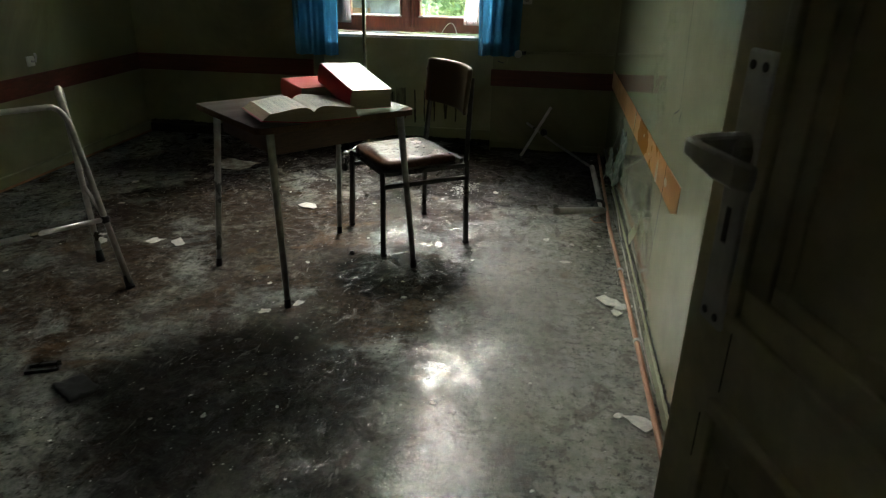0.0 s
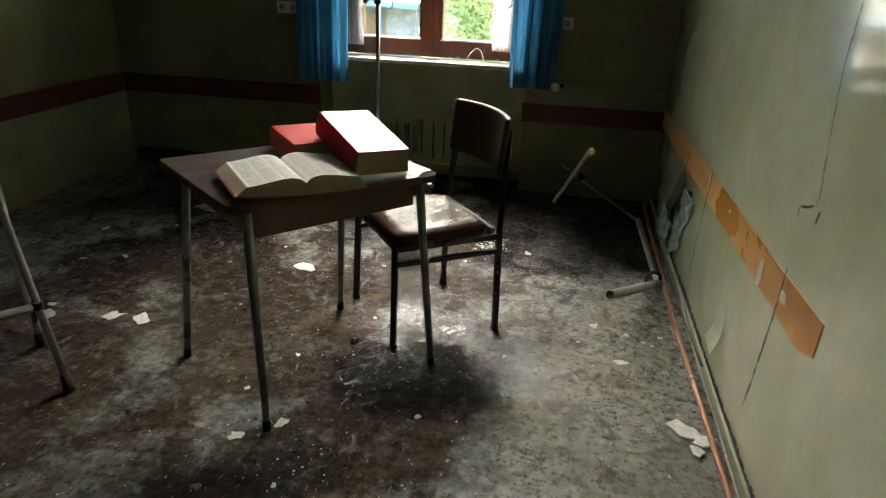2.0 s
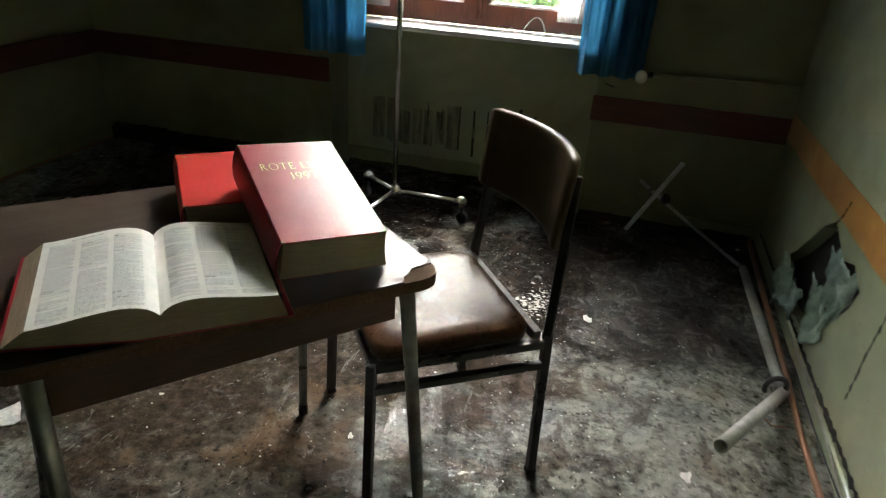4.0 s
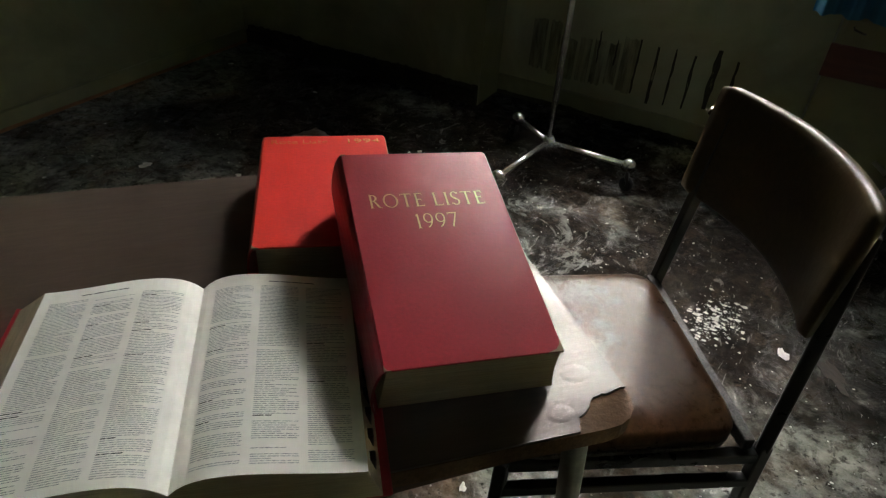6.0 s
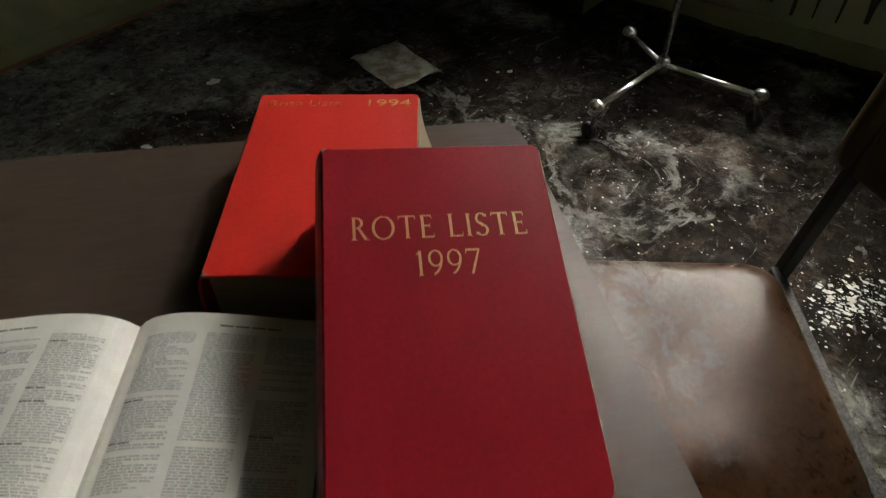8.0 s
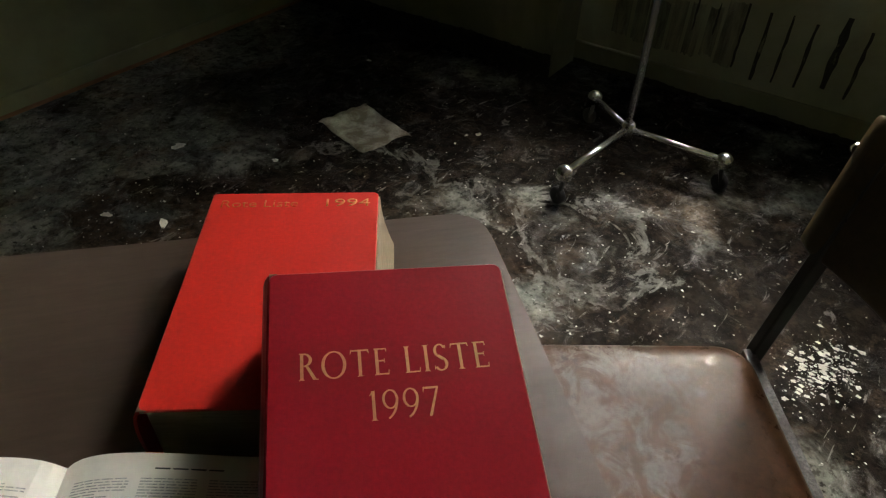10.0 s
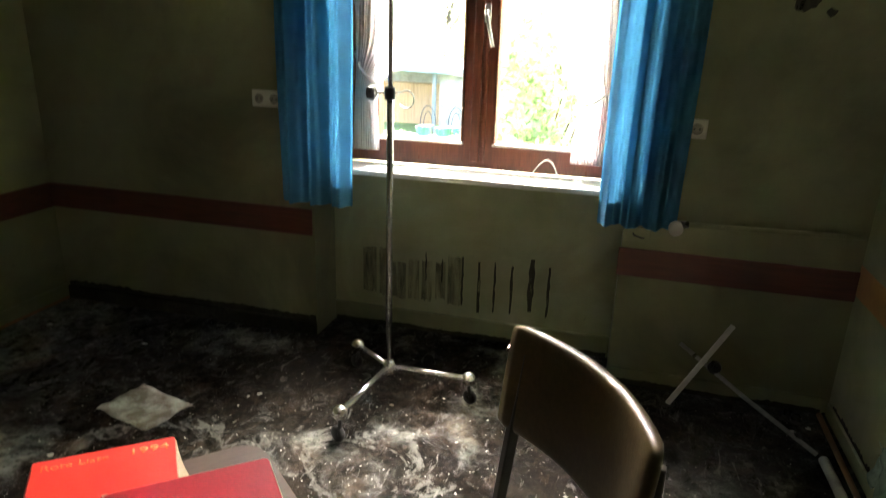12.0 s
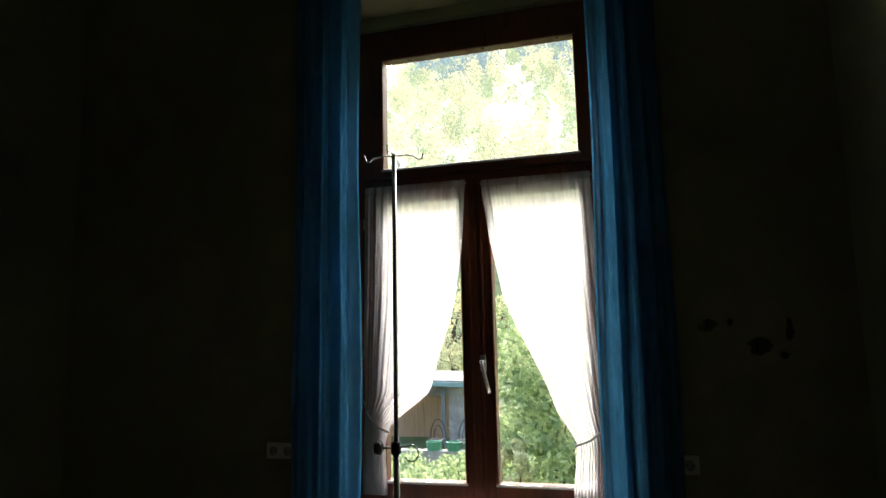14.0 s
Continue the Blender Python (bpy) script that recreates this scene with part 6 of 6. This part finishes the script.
M_GRASS = plain("meadow", (0.12, 0.17, 0.05), 0.9, scale=1.5, vary=0.4, dirt=(0.2, 0.19, 0.08))


def haze_glow(m):
    """Far slopes made to glow pale, as haze painted into the emission."""
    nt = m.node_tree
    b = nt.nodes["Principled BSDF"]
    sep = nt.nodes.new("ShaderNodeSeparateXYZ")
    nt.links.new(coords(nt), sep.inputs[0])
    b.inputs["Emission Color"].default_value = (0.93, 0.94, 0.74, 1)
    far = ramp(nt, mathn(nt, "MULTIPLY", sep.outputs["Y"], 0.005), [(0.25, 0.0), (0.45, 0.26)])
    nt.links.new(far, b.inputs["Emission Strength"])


haze_glow(M_GRASS)
M_BARK = plain("bark", (0.10, 0.075, 0.05), 0.9, scale=12, vary=0.4, bumps=0.5)
M_ROOF = plain("weathered_roof_sheet", (0.15, 0.165, 0.165), 0.7, scale=3, vary=0.15, dirt=(0.25, 0.26, 0.24))
M_FASCIA = plain("teal_fascia", (0.20, 0.32, 0.31), 0.5, scale=4, vary=0.15)
M_STONE = plain("rubble_stone", (0.36, 0.34, 0.31), 0.9, scale=3.5, vary=0.4, dirt=(0.2, 0.18, 0.16), bumps=0.6)
M_PLANK = plain("orange_planks", (0.42, 0.25, 0.13), 0.7, scale=5, vary=0.25, stretch=(6, 6, 0.5))
M_IRON = plain("dark_iron", (0.03, 0.028, 0.026), 0.5, scale=20, vary=0.3)
M_PLANTER = plain("green_plastic", (0.08, 0.27, 0.15), 0.5, scale=8, vary=0.2)

GZ = -1.5


def terrain():
    verts, faces = [], []
    xs = [-900 + 1800 * (i / 60) for i in range(61)]
    ys = [6.02, 8, 12, 18, 24, 30, 38, 46, 56, 68, 82, 98, 116, 136, 158, 184, 215, 255, 320, 500, 900, 1500]
    for y in ys:
        for x in xs:
            up = max(0.0, y - 36)
            z = GZ + 0.55 * min(up, 230) + 9 * noise.noise((x * 0.011, y * 0.011, 0)) * min(1, up / 60)
            verts.append((x, y, z))
    n = len(xs)
    for j in range(len(ys) - 1):
        for i in range(n - 1):
            faces.append((j * n + i, j * n + i + 1, (j + 1) * n + i + 1, (j + 1) * n + i))
    me = bpy.data.meshes.new("ground")
    me.from_pydata(verts, [], faces)
    me.polygons.foreach_set("use_smooth", [True] * len(me.polygons))
    me.materials.append(M_GRASS)
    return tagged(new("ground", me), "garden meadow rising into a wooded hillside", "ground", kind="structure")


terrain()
NPR = np.random.RandomState(4)


def leaf_cloud(name, lumps, size, mat, parent=None, per=60):
    """Leaves as small bent quads scattered over many lumps (x, y, z, rx, rz)."""
    L = np.array(lumps)
    n = len(L) * per
    idx = np.repeat(np.arange(len(L)), per)
    d = NPR.normal(size=(n, 3))
    d /= np.linalg.norm(d, axis=1)[:, None]
    r = NPR.uniform(0.45, 1.05, n) ** 0.6
    c = L[idx, :3] + d * r[:, None] * np.stack([L[idx, 3], L[idx, 3], L[idx, 4]], 1)
    a = NPR.normal(size=(n, 3))
    a /= np.linalg.norm(a, axis=1)[:, None]
    b = np.cross(a, NPR.normal(size=(n, 3)))
    b /= np.linalg.norm(b, axis=1)[:, None]
    s = size * NPR.uniform(0.5, 1.3, n)[:, None]
    v = np.stack([c - a * s, c + b * s * 0.6, c + a * s, c - b * s * 0.6], 1).reshape(-1, 3)
    f = np.arange(n * 4).reshape(-1, 4)
    me = bpy.data.meshes.new(name)
    me.from_pydata(v.tolist(), [], f.tolist())
    me.materials.append(mat)
    ob = new(name, me)
    ob.parent = parent
    return ob


def hill_z(x, y):
    up = max(0.0, y - 36)
    return GZ + 0.55 * min(up, 230) + 9 * noise.noise((x * 0.011, y * 0.011, 0)) * min(1, up / 60)


def woods(name, n, mat, x_lo, x_hi, y_lo, y_hi, seed, tall, label):
    rng = random.Random(seed)
    lumps = []
    for _ in range(n):
        y = rng.uniform(y_lo, y_hi)
        x = rng.uniform(x_lo, x_hi) * y / 100
        h = tall * rng.uniform(0.6, 1.2)
        z = hill_z(x, y)
        for q in range(4):
            lumps.append((x + rng.uniform(-1, 1) * h * 0.2, y + rng.uniform(-1, 1) * h * 0.2, z + h * (0.3 + 0.18 * q), h * (0.30 - 0.05 * q), h * 0.18))
    ob = leaf_cloud(name, lumps, tall * 0.034, mat, None, 90)
    return tagged(ob, label, "woods", kind="stuff")


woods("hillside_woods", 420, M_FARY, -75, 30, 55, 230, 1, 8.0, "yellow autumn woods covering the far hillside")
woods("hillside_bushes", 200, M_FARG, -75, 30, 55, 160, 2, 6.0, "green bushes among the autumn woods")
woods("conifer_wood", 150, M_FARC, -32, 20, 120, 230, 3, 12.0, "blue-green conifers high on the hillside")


def tree(x, y, h, mat, seed, label):
    rng = random.Random(seed)
    ob = tagged(empty("garden_tree", Matrix.Translation((x, y, hill_z(x, y)))), label, "tree", "garden trees")
    part("trunk", tube([(0, 0, 0), (0.05 * h * rng.uniform(-1, 1), 0, h * 0.25), (0.06 * h * rng.uniform(-1, 1), 0.02 * h, h * 0.55), (0, 0, h * 0.8)], 0.028 * h, 9, None, 0.008 * h), M_BARK, ob, "", True)
    lumps = []
    for k in range(9):
        a, rr = rng.uniform(0, 6.28), rng.uniform(0.1, 0.34) * h
        z = h * rng.uniform(0.35, 0.98)
        e = (rr * math.cos(a), rr * math.sin(a), z)
        part("limb", tube([(0, 0, z * 0.6), (e[0] * 0.5, e[1] * 0.5, z * 0.85), e], 0.010 * h, 6, None, 0.003 * h), M_BARK, ob, "", True)
        for _ in range(5):
            lumps.append((e[0] + rng.uniform(-0.1, 0.1) * h, e[1] + rng.uniform(-0.1, 0.1) * h, e[2] + rng.uniform(-0.1, 0.1) * h, 0.11 * h, 0.09 * h))
    leaf_cloud("crown", lumps, 0.008 * h + 0.02, mat, ob, 150)
    return ob


for k, (x, y, h, m) in enumerate(((-7.6, 31, 5.5, M_LYELL), (-5.4, 29, 5.0, M_LYELL), (-10.5, 33, 6.5, M_LYELL), (-3.2, 27, 5.2, M_LGREEN), (-2.0, 25, 4.6, M_LYELL), (0.8, 28, 6.0, M_LYELL), (-13.5, 36, 7.0, M_LGREEN))):
    tree(x, y, h, m, 40 + k, "autumn garden tree with yellowing leaves" if m is M_LYELL else "green leafy garden tree")


def shrub(x, y, z0, z1, r, mat, n, seed, label, size=0.05):
    rng = random.Random(seed)
    ob = tagged(empty("garden_shrub", Matrix.Translation((x, y, GZ))), label, "shrub", "garden shrubs")
    lumps = []
    for _ in range(n):
        t = rng.random()
        lumps.append((rng.uniform(-1, 1) * r * (1 - 0.45 * t), rng.uniform(-1, 1) * r * 0.6, (z0 - GZ) + (z1 - z0) * t, r * 0.22, r * 0.2))
    for k in range(5):
        part("stem", tube([(rng.uniform(-0.3, 0.3) * r, 0, 0), (rng.uniform(-0.5, 0.5) * r, 0, (z1 - GZ) * 0.7)], 0.03, 6, None, 0.01), M_BARK, ob, "", True)
    leaf_cloud("foliage", lumps, size, mat, ob, 90)
    return ob


shrub(-1.0, 13.6, -1.2, 1.9, 1.35, M_LGREEN, 90, 1, "tall dense green shrub in the garden", 0.065)
shrub(-0.2, 14.6, -1.2, 2.6, 1.3, M_LYELL, 45, 2, "tall shrub turning yellow in the garden", 0.065)
shrub(-1.75, 12.6, -1.3, 0.1, 0.45, M_LYELL, 26, 3, "low yellow shrub at the garden edge", 0.05)
shrub(-2.9, 13.0, -1.4, -0.55, 1.1, M_LGREEN, 60, 4, "low green bed of leafy plants", 0.05)
shrub(-4.6, 15.0, -1.4, -0.72, 1.2, M_LGREEN, 50, 5, "low green bed of leafy plants", 0.05)
shrub(-3.3, 16.6, -1.4, -0.85, 0.9, M_LGREEN, 40, 6, "low green bed of leafy plants", 0.05)

shed = tagged(empty("garden_shed", Matrix.Translation((-6.6, 22.5, GZ))), "open stone garden shed with a teal-edged roof", "shed")
part("back_wall", box(-3.0, 2.2, 1.4, 1.7, 0, 1.9), M_STONE, shed, "rubble stone wall")
part("side_wall", box(1.25, 2.2, -0.1, 0.15, 0, 1.85), M_STONE, shed, "rubble stone wall")
part("plank_wall", box(-2.4, 0.9, 1.25, 1.4, 0, 1.3), M_PLANK, shed, "orange plank lining")
part("roof", box(-3.4, 2.35, -0.7, 2.0, 1.92, 2.02, 0.01, 1, None, pose(0, 0, 0, 3, 2, 0)), M_ROOF, shed)
part("fascia", box(-3.4, 2.36, -0.76, -0.70, 1.84, 1.98, 0.005, 1, None, pose(0, 0, 0, 3, 2, 0)), M_FASCIA, shed)
for x in (-2.6, -0.6, 1.2):
    part("post", box(x - 0.05, x + 0.05, -0.55, -0.45, 0, 1.86), M_ROOF, shed)


def garden_chair(x, y):
    ob = tagged(empty("garden_chair", Matrix.Translation((x, y, GZ))), "dark iron garden chair with a round back", "chair", "garden chairs")
    part("seat", lathe([(0.0, 0.44), (0.22, 0.44), (0.22, 0.47), (0.0, 0.47)], 16), M_IRON, ob)
    for a in (45, 135, 225, 315):
        part("leg", tube([(0.18 * math.cos(radians(a)), 0.18 * math.sin(radians(a)), 0.44), (0.24 * math.cos(radians(a)), 0.24 * math.sin(radians(a)), 0)], 0.014, 6), M_IRON, ob)
    part("back_hoop", tube([(0.22 * math.cos(radians(a)), 0.18, 0.47 + 0.50 * math.sin(radians(a))) for a in range(0, 181, 15)], 0.014, 6), M_IRON, ob)
    part("back_inner", tube([(0.12 * math.cos(radians(a)), 0.18, 0.47 + 0.34 * math.sin(radians(a))) for a in range(0, 181, 15)], 0.012, 6), M_IRON, ob)
    return ob


gc = garden_chair(-5.1, 20.2)
copy_thing(gc, Matrix.Translation((-4.3, 20.2, GZ)))
gw = tagged(mesh_ob("garden_wall", box(-7.5, -2.6, 18.0, 18.3, GZ, -0.98, 0.02), M_STONE), "low rubble stone garden wall", "wall")
for x in (-4.55, -4.05, -3.62):
    ob = tagged(empty("planter_box", Matrix.Translation((x, 18.15, -0.98))), "green plastic planter on the garden wall", "planter", "planters on the garden wall")
    part("tub", lathe([(0.0, 0), (0.16, 0), (0.2, 0.2), (0.17, 0.2), (0.16, 0.16), (0.0, 0.16)], 12), M_PLANTER, ob)
